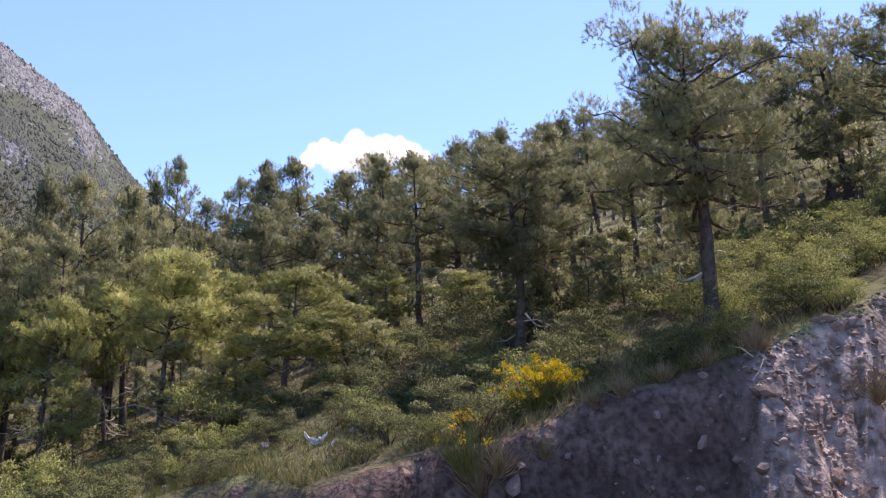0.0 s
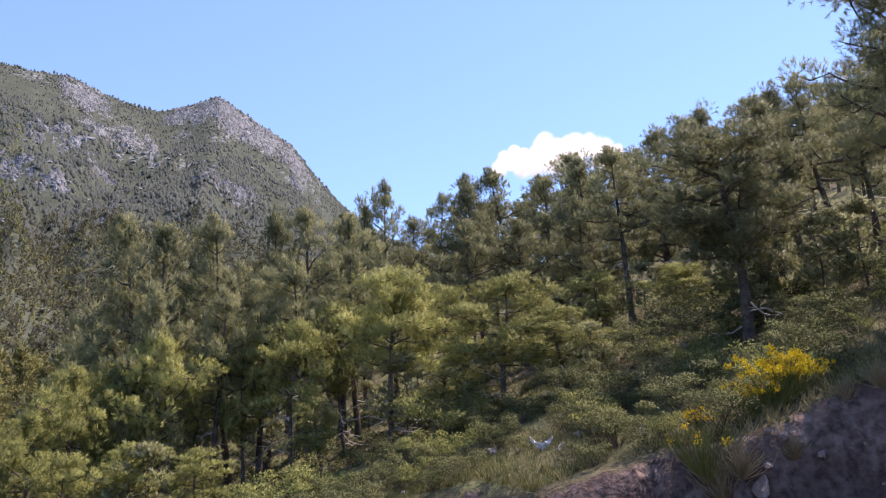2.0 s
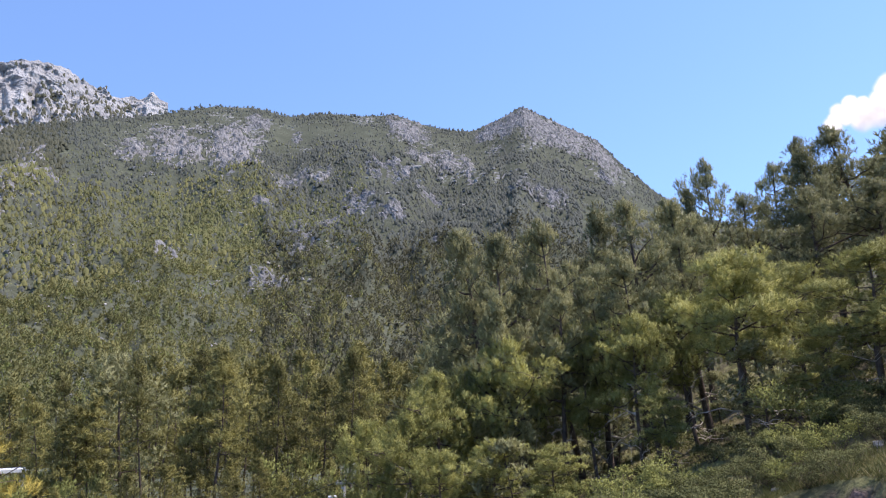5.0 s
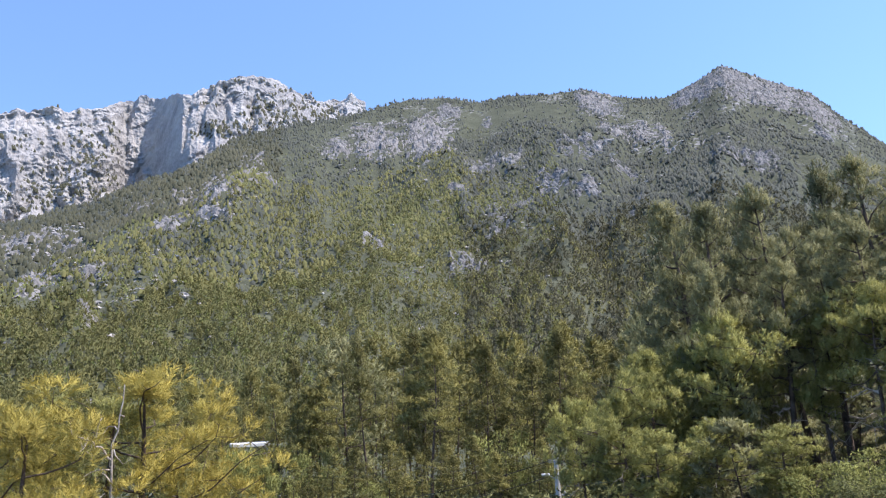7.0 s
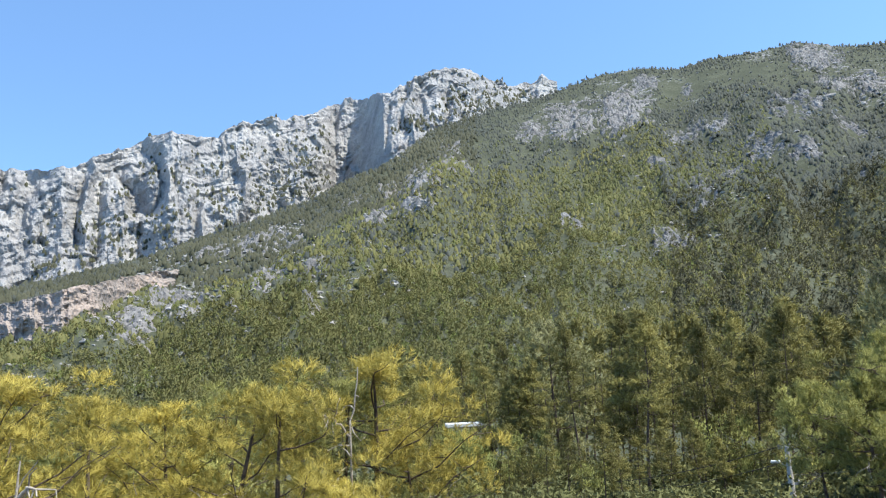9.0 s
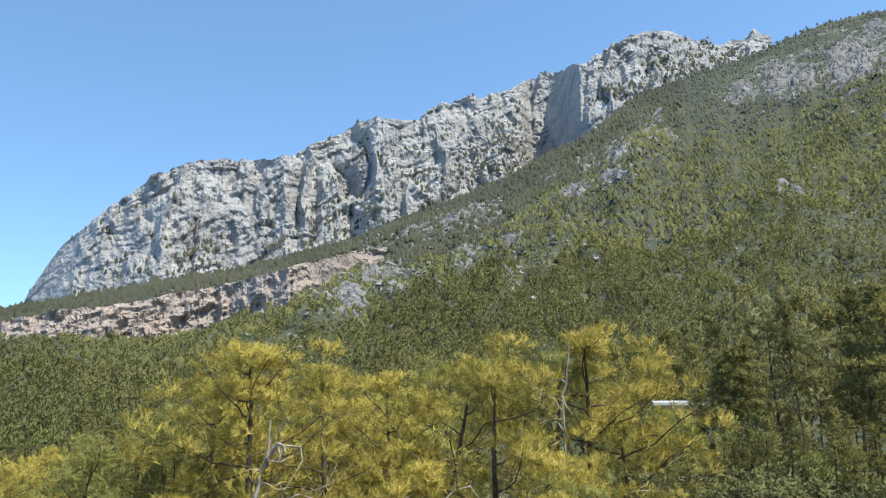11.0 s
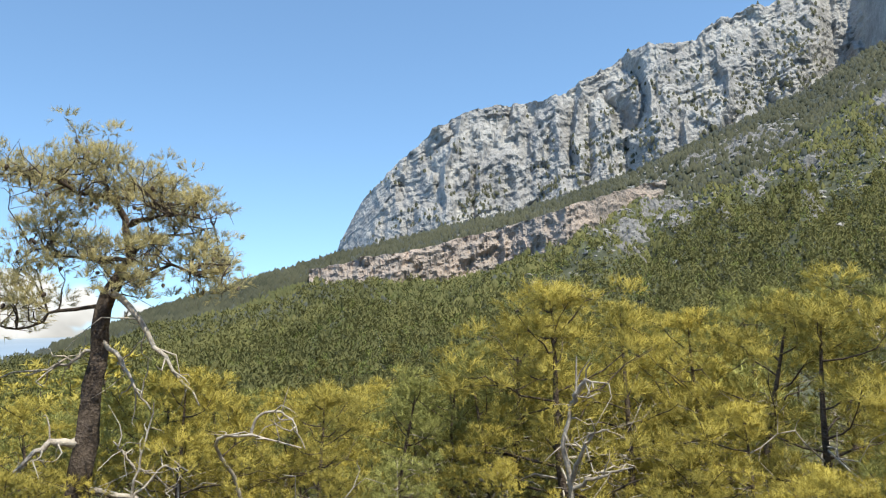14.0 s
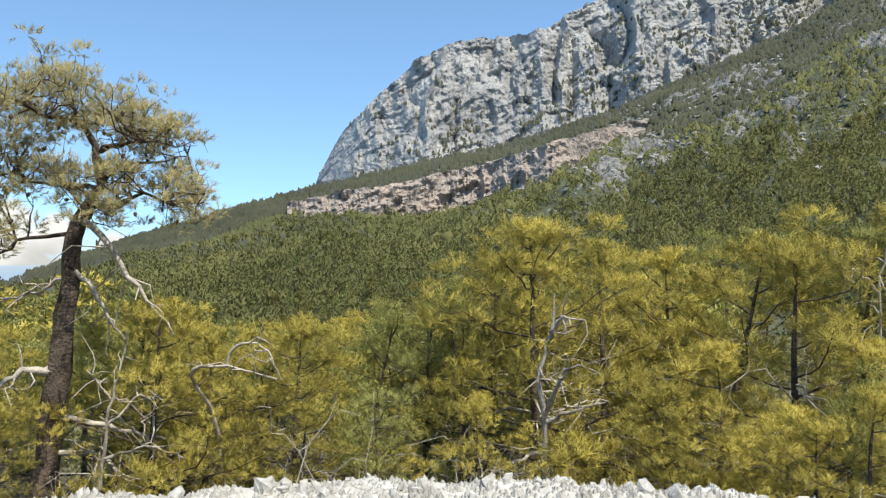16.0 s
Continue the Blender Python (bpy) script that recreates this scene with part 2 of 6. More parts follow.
def merged(pieces):
    verts, faces, at = [], [], 0
    for v, f in pieces:
        verts.append(v)
        faces.append(np.asarray(f) + at)
        at += len(v)
    return np.concatenate(verts), np.concatenate(faces)


def polar(psi, r):
    a = np.radians(psi)
    return -r * np.sin(a), r * np.cos(a)


# ---- the lie of the land ----
RIDGE_PSI = [-180, -60, 5, 20, 22.4, 25, 27.2, 29.9, 32.9, 35.4, 37.2, 39.9, 43.7, 46.4, 49.8, 52, 54.5, 58.2, 61.6, 66.7, 71.9, 74.7, 78.4,
             81.5, 87.9, 93.8, 99.1, 107, 116, 123.4, 130, 135, 138, 145, 160, 180]
RIDGE_UP = [-4, -4, 8, 13.2, 14.7, 17.3, 19.7, 21.3, 22.9, 21.9, 21.4, 21.7, 22.9, 22.8, 23.0, 22.6, 23.2, 23.1, 22.4, 21.8, 20.2, 18.3, 16.7,
            15.2, 12.8, 10.6, 8.9, 7.1, 5.0, 2.9, 0.6, -1.4, -2.4, -3.2, -4, -4]
WALL_PSI = [56, 60, 61.0, 62.5, 63.3, 65.2, 67.2, 70.0, 73.4, 75.1, 77.6, 80.1, 83.4, 86.7, 88.6, 92.3, 94.3, 98.4, 100.5, 102.5, 107.4, 109.3, 112.5, 114.4, 115.0, 116.2, 117.5]
WALL_UP = [20, 22.3, 23.0, 23.8, 23.4, 23.2, 23.9, 24.6, 23.9, 23.0, 22.8, 22.2, 21.2, 20.8, 19.6, 19.6, 18.9, 16.8, 16.1, 16.3, 15.4, 13.9, 11.2, 9.2, 8.3, 5.9, 2.6]


def ridge_distance(psi):
    return np.interp(psi, [0, 58, 76, 100, 125, 140, 180], [1500, 1500, 1080, 900, 700, 520, 520])


WIDE_PSI, WIDE = [-40, -23.6, -21, -14, -8, -3, 0, 10, 22, 40, 45, 70], [3.6, 3.5, 1.2, 1.0, 0.75, 0.65, 0.8, 1.8, 3.0, 6, 6, 3.5]


def rim(psi):
    """Distance at which the cut bank round the pad meets the natural slope."""
    return np.interp(psi, [-180, -70, -40, -31.6, -25.8, -21, -18, -9.9, -5.7, 0, 5, 9, 13, 17, 22, 30, 40, 55, 70, 180], [9, 13, 18, 17.2, 15.2, 14.3, 14.0, 13.6, 13.3, 14.1, 14.3, 14.7, 17.2, 18.4, 18.2, 16, 14, 11.5, 9.4, 9.4])


def land(psi, r):
    """Height of the ground at a heading (degrees to the left of +y) and a distance from the middle of the pad."""
    psi, r = np.asarray(psi, float), np.asarray(r, float)
    psi = (psi + 180) % 360 - 180
    x, y = polar(psi, r)
    hill = 3.22 + 0.36 * (x - 2.34) + 0.24 * (y - 20.3)
    hollow = -1.9 - 0.085 * np.clip(r - 8, 0, 120) - 0.02 * np.clip(r - 128, 0, 500)
    wild = 1.2 * np.logaddexp(hill / 1.2, hollow / 1.2)
    wild = wild + 1.0 * fbm(x / 9, y / 9, 3, 1) * step(8, 25, r) + 0.35 * fbm(x / 1.7, y / 1.7, 3, 2)
    g = np.interp(psi, [-60, -20, 0, 22, 45, 70, 100, 180], [0, 0, 0.04, 0.17, 0.17, 0.02, 0.015, 0])
    pad = -g * np.clip(r - 1.5, 0, 30) + 0.05 * fbm(x / 0.8, y / 0.8, 3, 3)
    foot = rim(psi) - np.interp(psi, WIDE_PSI, WIDE)
    foot = foot + 0.9 * fbm(psi / 5, psi * 0 + 3.3, 3, 4) + 0.7 * fbm(psi / 0.9, psi * 0 + 1.3, 3, 2)
    wide = np.interp(psi, WIDE_PSI, WIDE)
    cut = step(foot, foot + wide, r)
    z = pad + (wild - pad) * cut + (0.55 * (ridged(x / 1.1, y / 1.1, 4, 5) - 0.6) + 0.5 * fbm(x / 0.5, y / 0.5, 3, 7)) * np.clip(4 * cut * (1 - cut), 0, 1) * (psi < 45) * (1 + 0.5 * step(20, 24, -psi))
    big = ridge_distance(psi)
    up = np.interp(psi, RIDGE_PSI, RIDGE_UP) + 0.32 * step(15, 22, psi) * (1 - step(60, 66, psi))
    top = 1.65 + big * np.tan(np.radians(up)) + 0.004 * big * fbm(psi * 0.8, psi * 0, 4, 5)
    s = np.clip((r - 130) / (big - 130), 0, 1)
    slope = -14 + (top + 14) * s ** 1.4
    slope = slope + (105 * fbm(psi / 9, s * 3.0, 5, 6) + 44 * (ridged(psi / 4, s * 7, 4, 2) - 0.6)) * step(0.02, 0.4, s) * (1 - step(0.72, 1.0, s)) * np.clip(up, 3, 20) / 20
    slope = np.where(r > big, top - (r - big) * 0.45, slope)
    slope = np.maximum(slope, -62)
    t = step(100, 190, r)
    return z * (1 - t) + np.where(r > 100, np.maximum(slope, np.where(r < 220, z, -62)), z) * t


def spot(psi, r):
    x, y = polar(psi, r)
    return Vector((float(x), float(y), float(land(psi, r))))


def patch(psi, r):
    """Where young green wood grows on the slope (1) and where old dark pines (0)."""
    s = np.clip((r - 130) / (ridge_distance(psi) - 130), 0, 1)
    f = fbm(psi / 9, s * 4.5, 3, 5) + 0.22 * np.exp(-((psi - 62) / 10) ** 2) * np.exp(-((s - 0.5) / 0.18) ** 2) - 0.25 * step(0.7, 0.85, s) - 0.15 * (1 - step(40, 50, psi))
    return step(-0.06, 0.10, f)


# crags on the mountain: heading, angle up, half their width and half their height in degrees
PEAK_CRAGS = (
    (32.7, 22.4, 1.75, 0.8), (31.0, 21.2, 1.95, 0.9), (28.7, 20.1, 1.3, 1.0), (35.4, 21.7, 1.3, 0.6), (26.8, 17.2, 0.46, 0.28), (39.0, 19.3, 1.3, 0.7), (37.5, 18.4, 0.44, 0.7),
    (32.2, 16.5, 1.9, 0.5), (40.2, 14.0, 0.64, 0.37), (26.9, 18.9, 1.05, 0.8), (41.4, 19.8, 1.1, 0.45), (43.9, 18.9, 1.65, 0.9), (42.4, 22.1, 1.5, 1.0), (43.9, 15.8, 0.9, 0.75), (40.9, 16.6, 0.8, 0.5),
)
MIDDLE_CRAGS = (
    (60.5, 20.2, 1.8, 1.2), (63.7, 19.7, 1.0, 0.6), (56.9, 19.2, 0.54, 0.86), (54.1, 16.6, 0.65, 0.4), (56.2, 20.8, 1.75, 1.3), (52.1, 17.9, 1.15, 0.46), (49.4, 18.5, 1.05, 0.56), (47.4, 17.0, 0.48, 0.46),
    (50.9, 14.2, 1.15, 0.6), (49.0, 14.9, 0.78, 0.31), (46.4, 16.3, 0.93, 0.72), (51.5, 21.4, 0.42, 0.35), (54.5, 22.4, 0.77, 0.49), (51.1, 12.9, 0.8, 0.5), (61.0, 12.6, 0.75, 0.33), (53.5, 10.4, 1.3, 0.7),
)
SPUR_CRAGS = (
    (84.2, 12.0, 2.9, 0.95), (88.9, 11.2, 1.15, 0.4), (84.8, 8.8, 1.3, 1.0), (81.3, 10.4, 1.06, 0.65), (87.1, 7.2, 0.57, 0.4), (81.5, 7.1, 0.6, 0.64), (76.1, 13.8, 1.2, 0.5), (77.9, 15.2, 1.2, 0.3),
    (75.5, 15.8, 0.73, 0.6), (93.1, 3.8, 0.58, 0.27), (100.5, 4.2, 0.63, 0.26), (94.2, 5.8, 1.5, 1.05), (91.3, 7.2, 1.5, 1.05), (73.1, 16.6, 1.7, 1.0), (70.4, 18.1, 0.8, 0.9), (73.4, 14.7, 1.3, 0.9), (69.1, 17.6, 0.54, 0.3),
)


def rock_share(psi, r):
    """How bare and rocky the far slope is."""
    big = ridge_distance(psi)
    s = np.clip((r - 130) / (big - 130), 0, 1)
    x, y = polar(psi, r)
    e = np.degrees(np.arctan2(land(psi, r) - 1.65, np.maximum(r, 1)))
    base = 0.7 * fbm(x / 50, y / 50, 4, 3) + 0.7 * fbm(psi / 2.2, (e + 0.27 * psi) / 1.1, 5, 1)
    base = base + 0.17 * step(72, 78, psi) * (1 - step(108, 116, psi)) * step(5, 8, e) * (1 - step(12, 15, e))
    summit = 0.34 * np.exp(-((psi - 31) / 7.5) ** 2) * step(0.6, 1, s) + 0.20 * np.exp(-((psi - 44) / 3) ** 2) * step(0.75, 1, s) + 0.05 * step(0.5, 0.7, s) * (1 - step(60, 66, psi))
    left = 0.03 * step(84, 92, psi) * (1 - step(112, 120, psi)) * step(0.25, 0.5, s)
    belt = 0.22 * np.exp(-((e - 10.4 - 0.27 * (91 - psi)) / 0.8) ** 2) * step(70, 74, psi) * (1 - step(91, 93, psi))
    young = 0.2 * np.exp(-((psi - 62) / 9) ** 2) * np.exp(-((s - 0.55) / 0.16) ** 2)
    crags = 0 * e
    for at, rise, half, tall in PEAK_CRAGS + MIDDLE_CRAGS + SPUR_CRAGS:
        crags = np.maximum(crags, np.exp(-((psi - at) / half) ** 2 - ((e - rise) / tall) ** 2))
    return step(0.02, 0.22, base + 0.7 * summit + left + 0.6 * belt - young - 0.10 + 0.30 * crags) * step(0.06, 0.13, s)


def build_ground():
    inner = np.concatenate([np.linspace(0.002, 10, 26), np.linspace(10, 20, 84)[1:], np.linspace(20, 30, 22)[1:]])
    mid = 30 * (190 / 30) ** np.linspace(0, 1, 60)[1:]
    outer = 190 * (1600 / 190) ** np.linspace(0, 1, 125)[1:]
    last = 1600 * (4900 / 1600) ** np.linspace(0, 1, 14)[1:]
    rs = np.concatenate([inner, mid, outer, last])
    psis = np.concatenate([np.arange(-180, -50, 4.0), np.arange(-50, 150, 0.62), np.arange(150, 180, 4.0)])
    pp, rr = np.meshgrid(psis, rs, indexing="ij")
    x, y = polar(pp, rr)
    z = land(pp, rr)
    me = mesh_of("ground", np.stack([x, y, z], -1).reshape(-1, 3), grid_faces(len(psis), len(rs), True), GROUND, True)
    far = step(90, 170, rr)
    foot_bare = step(0.0, 0.25, 0.24 - np.abs(np.gradient(z, rs, axis=1)) * -0.45 + 0.5 * fbm(x / 3, y / 3, 4, 6) - 0.50)
    bare = np.where(rr < np.interp(pp, [-40, -24, -21, -9.9, -5.7, 0, 5, 9, 13, 17, 22, 30, 45], [17.6, 14.6, 14.2, 13.5, 13.1, 13.9, 14.0, 14.4, 16.8, 18.0, 17.6, 14, 12]), 1.0, foot_bare * (1 - step(17, 24, rr)))
    for name, val in (("far", far), ("bare", np.clip(bare, 0, 1)), ("rocky", rock_share(pp, rr) * (0.45 + 0.55 * step(0.5, 0.7, (rr - 130) / (ridge_distance(pp) - 130)))), ("stony_sunlit", step(20, 24, -pp + 3 * fbm(x / 2, y / 2, 3, 2)) * step(8.5, 11.5, rr + 1.5 * fbm(x / 2, y / 2, 3, 3)))):
        me.attributes.new(name, "FLOAT", "POINT").data.foreach_set("value", val.ravel().astype(np.float32))
    ob = new("ground", me)
    return tagged(ob, "hillside of brown earth, dry grass and rocky far slopes", "ground", kind="structure")


build_ground()


def build_sea():
    a = np.radians(np.arange(60, 260, 4.0))
    rs = np.array([560, 900, 1600, 2600, 4900.0])
    v = np.stack([np.outer(-np.sin(a), rs), np.outer(np.cos(a), rs), np.full((len(a), len(rs)), -58.0)], -1).reshape(-1, 3)
    return tagged(new("sea", mesh_of("sea", v, grid_faces(len(a), len(rs)), SEA)), "pale hazy blue sea beyond the hills", "sea", kind="structure")


build_sea()


def build_limestone():
    """The bare limestone wall behind the wooded spur, fluted and stepped back in clefts."""
    psis, vs = np.arange(61.3, 117.5, 0.085), np.linspace(0, 1, 150)
    pp, vv = np.meshgrid(psis, vs, indexing="ij")
    up = np.interp(psis, WALL_PSI, WALL_UP) + 0.3 * np.exp(-((psis - 70) / 4) ** 2)
    up = up + 0.24 * fbm(psis / 0.9, psis * 0 + 8, 5, 2) * np.clip((117 - psis) / 4, 0, 1)
    back = np.interp(psis, [61.3, 64.5, 67, 70, 74.8, 75.6, 77.6, 79.5, 81, 91.5, 94, 99, 101.5, 108, 113, 117.5],
                     [1850, 1720, 1560, 1450, 1370, 1390, 1660, 1700, 1560, 1400, 1480, 1410, 1470, 1400, 1480, 1720])
    low = np.interp(psis, RIDGE_PSI, RIDGE_UP) - 3.5
    top_z = 1.65 + back * np.tan(np.radians(up))
    low_z = 1.65 + back * np.tan(np.radians(low))
    z = low_z[:, None] + (top_z - low_z)[:, None] * np.minimum(vv / 0.9, 1)
    r = back[:, None] - 210 + 225 * vv ** 1.1

    def buttress(q, sharp):
        """Saw-toothed relief: broad faces turned one way, short steep faces the other."""
        t = q - np.floor(q)
        return np.where(t < sharp, t / sharp, (1 - t) / (1 - sharp)) - 0.5

    bend = fbm(pp / 2.6, z / 130, 4, 4)
    big = buttress(pp / 4.6 + 2.0 * bend + z / 420, 0.38) * (0.3 + 1.4 * vnoise(pp / 3, z / 160, 3))
    mid = buttress(pp / 1.7 + 2.2 * bend + 0.7 * fbm(pp / 0.8, z / 60, 3, 1) + z / 500, 0.42) * (0.2 + 1.4 * vnoise(pp / 1.2, z / 70, 5))
    small = ridged(pp / 0.55 + 2 * bend, z / 75 + pp / 4, 3, 2) - 0.6
    dip = (z + 13 * pp + 70 * fbm(pp / 2.2, z / 60, 4, 6)) / 38
    bed = buttress(dip, 0.78) * (0.25 + 1.2 * vnoise(pp / 2, z / 80, 7))
    grit = fbm(pp / 0.3, z / 8, 4, 7)
    crack = buttress(pp / 0.62 + 1.6 * bend + 0.9 * fbm(pp / 0.5, z / 35, 3, 6) + z / 260, 0.4) * (0.15 + 1.3 * vnoise(pp / 0.7, z / 45, 1))
    rough = ridged(pp / 0.9 + 2.2 * fbm(pp / 1.1, z / 45, 3, 3), z / 42 - pp / 1.6, 4, 5) - 0.6
    r = r + 30 * big + 11 * mid - 6 * small + 6 * bed - 8 * grit - 8 * rough + 4 * crack + 6 * buttress(2.3 * dip + 0.8 * bend, 0.7) * vnoise(pp / 1.1, z / 50, 2)
    # one deep cleft and two hollows in the face
    r = r + 14 * np.exp(-((pp - 97.3 - z / 400) / 1.0) ** 2) * step(0.2, 0.4, vv) * (1 - step(0.66, 0.8, vv)) + 10 * np.exp(-((pp - 89.0 - z / 500) / 0.9) ** 2) * step(0.2, 0.4, vv) * (1 - step(0.6, 0.75, vv))
    top_fade = np.clip((vv - 0.9) / 0.1, 0, 1)
    r = np.where(vv > 0.9, r + 150 * top_fade, r)
    z = z - 60 * top_fade ** 1.5 + 3 * small * (vv < 0.9) + 2 * grit * (vv < 0.9)
    x, y = polar(pp, r)
    me = mesh_of("limestone_wall", np.stack([x, y, z], -1).reshape(-1, 3), grid_faces(len(psis), len(vs)), LIMESTONE, False)
    ob = new("limestone_mountain", me)
    tagged(ob, "bare grey limestone mountain wall with fluted cliffs", "mountain")
    gen = np.random.default_rng(4)
    ledge = (dip - np.floor(dip)) > 0.78
    chance = (0.075 * np.clip(1 - vv / 0.72, 0, 1) ** 0.8 * (1 - 0.75 * step(97, 99, pp) * step(0.3, 0.4, vv)) + 0.006 + 0.05 * ledge * (vv < 0.75)) * (fbm(pp / 3, z / 40, 3, 2) > -0.04) * (vv > 0.12) * (vv < 0.93) * (pp > 63.5) * ((pp < 75.2) | (pp > 80.0))
    pick = gen.random(pp.shape) < chance
    return np.stack([x[pick], y[pick], z[pick]], -1)


WALL_SPOTS = build_limestone()


# ---- trees ----
def tufts(centres, outs, gen, needles, length, width):
    """Needle tufts: thin blades fanned round each out direction."""
    n = len(centres)
    d = np.repeat(outs, needles, 0) + gen.normal(0, 0.55, (n * needles, 3))
    d /= np.linalg.norm(d, axis=1, keepdims=True) + 1e-9
    base = np.repeat(centres, needles, 0) + gen.normal(0, length * 0.12, (n * needles, 3))
    side = np.cross(d, np.repeat(outs, needles, 0) + gen.normal(0, 0.45, d.shape))
    side /= np.linalg.norm(side, axis=1, keepdims=True) + 1e-9
    ln = length * (0.7 + 0.6 * gen.random((len(d), 1)))
    w = width * (0.7 + 0.6 * gen.random((len(d), 1))) * 0.5
    v = np.stack([base - side * w, base + side * w, base + d * ln], 1).reshape(-1, 3)
    return v, np.arange(len(v)).reshape(-1, 3)


def unit(v):
    return v / (np.linalg.norm(v, axis=-1, keepdims=True) + 1e-9)


def needle_puffs(centres, radii, gen, per, needles, length, width, flat=0.62, rise=0.35, spread=0.75, facet=0.32):
    """Pine foliage: rounded puffs of brush-like shoots, each a sheaf of needles; returns verts, triangles and rounded normals."""
    n = len(centres)
    o = unit(gen.normal(0, 1, (n, per, 3)))
    o[..., 2] = np.where((o[..., 2] < -0.25) & (gen.random((n, per)) < 0.75), -o[..., 2], o[..., 2])
    rad = (gen.random((n, per, 1)) ** 0.38) * np.asarray(radii)[:, None, None]
    base = np.asarray(centres)[:, None] + o * rad * np.array([1, 1, flat])
    out = unit(o + np.array([0, 0, rise]))
    axis = unit(out + gen.normal(0, 0.32, out.shape) + np.array([0, 0, 0.2])).reshape(-1, 3)
    base, out = base.reshape(-1, 3), out.reshape(-1, 3)
    ax, soft = np.repeat(axis, needles, 0), np.repeat(out, needles, 0)
    side = unit(np.cross(ax, gen.normal(0, 1, ax.shape)))
    d = unit(ax * (0.55 + 0.5 * gen.random((len(ax), 1))) + side * spread)
    root = np.repeat(base, needles, 0) + ax * (length * 1.1 * gen.random((len(ax), 1)))
    w = unit(np.cross(d, soft + gen.normal(0, 0.5, d.shape))) * width * 0.5 * (0.7 + 0.6 * gen.random((len(d), 1)))
    tip = root + d * length * (0.75 + 0.5 * gen.random((len(d), 1)))
    face = unit(np.cross(2 * w, tip - root + w))
    flip = (face * soft).sum(1, keepdims=True) < 0
    w, face = np.where(flip, -w, w), np.where(flip, -face, face)
    v = np.stack([root - w, root + w, tip], 1).reshape(-1, 3)
    nrm = np.repeat(unit((1 - facet) * soft + facet * face), 3, 0)
    return v, np.arange(len(v)).reshape(-1, 3), nrm


def curve(a, b, gen, bend=0.1, n=6, lift=0.0):
    a, b = np.asarray(a, float), np.asarray(b, float)
    t = np.linspace(0, 1, n)[:, None]
    ln = np.linalg.norm(b - a)
    side = gen.normal(0, bend * ln, 3)
    kinks = gen.normal(0, bend * ln * 0.3, (n, 3)) * np.sin(t * np.pi)
    return a + (b - a) * t + side * np.sin(t * np.pi) + kinks + np.array([0, 0, lift * ln]) * (t ** 2 - t)


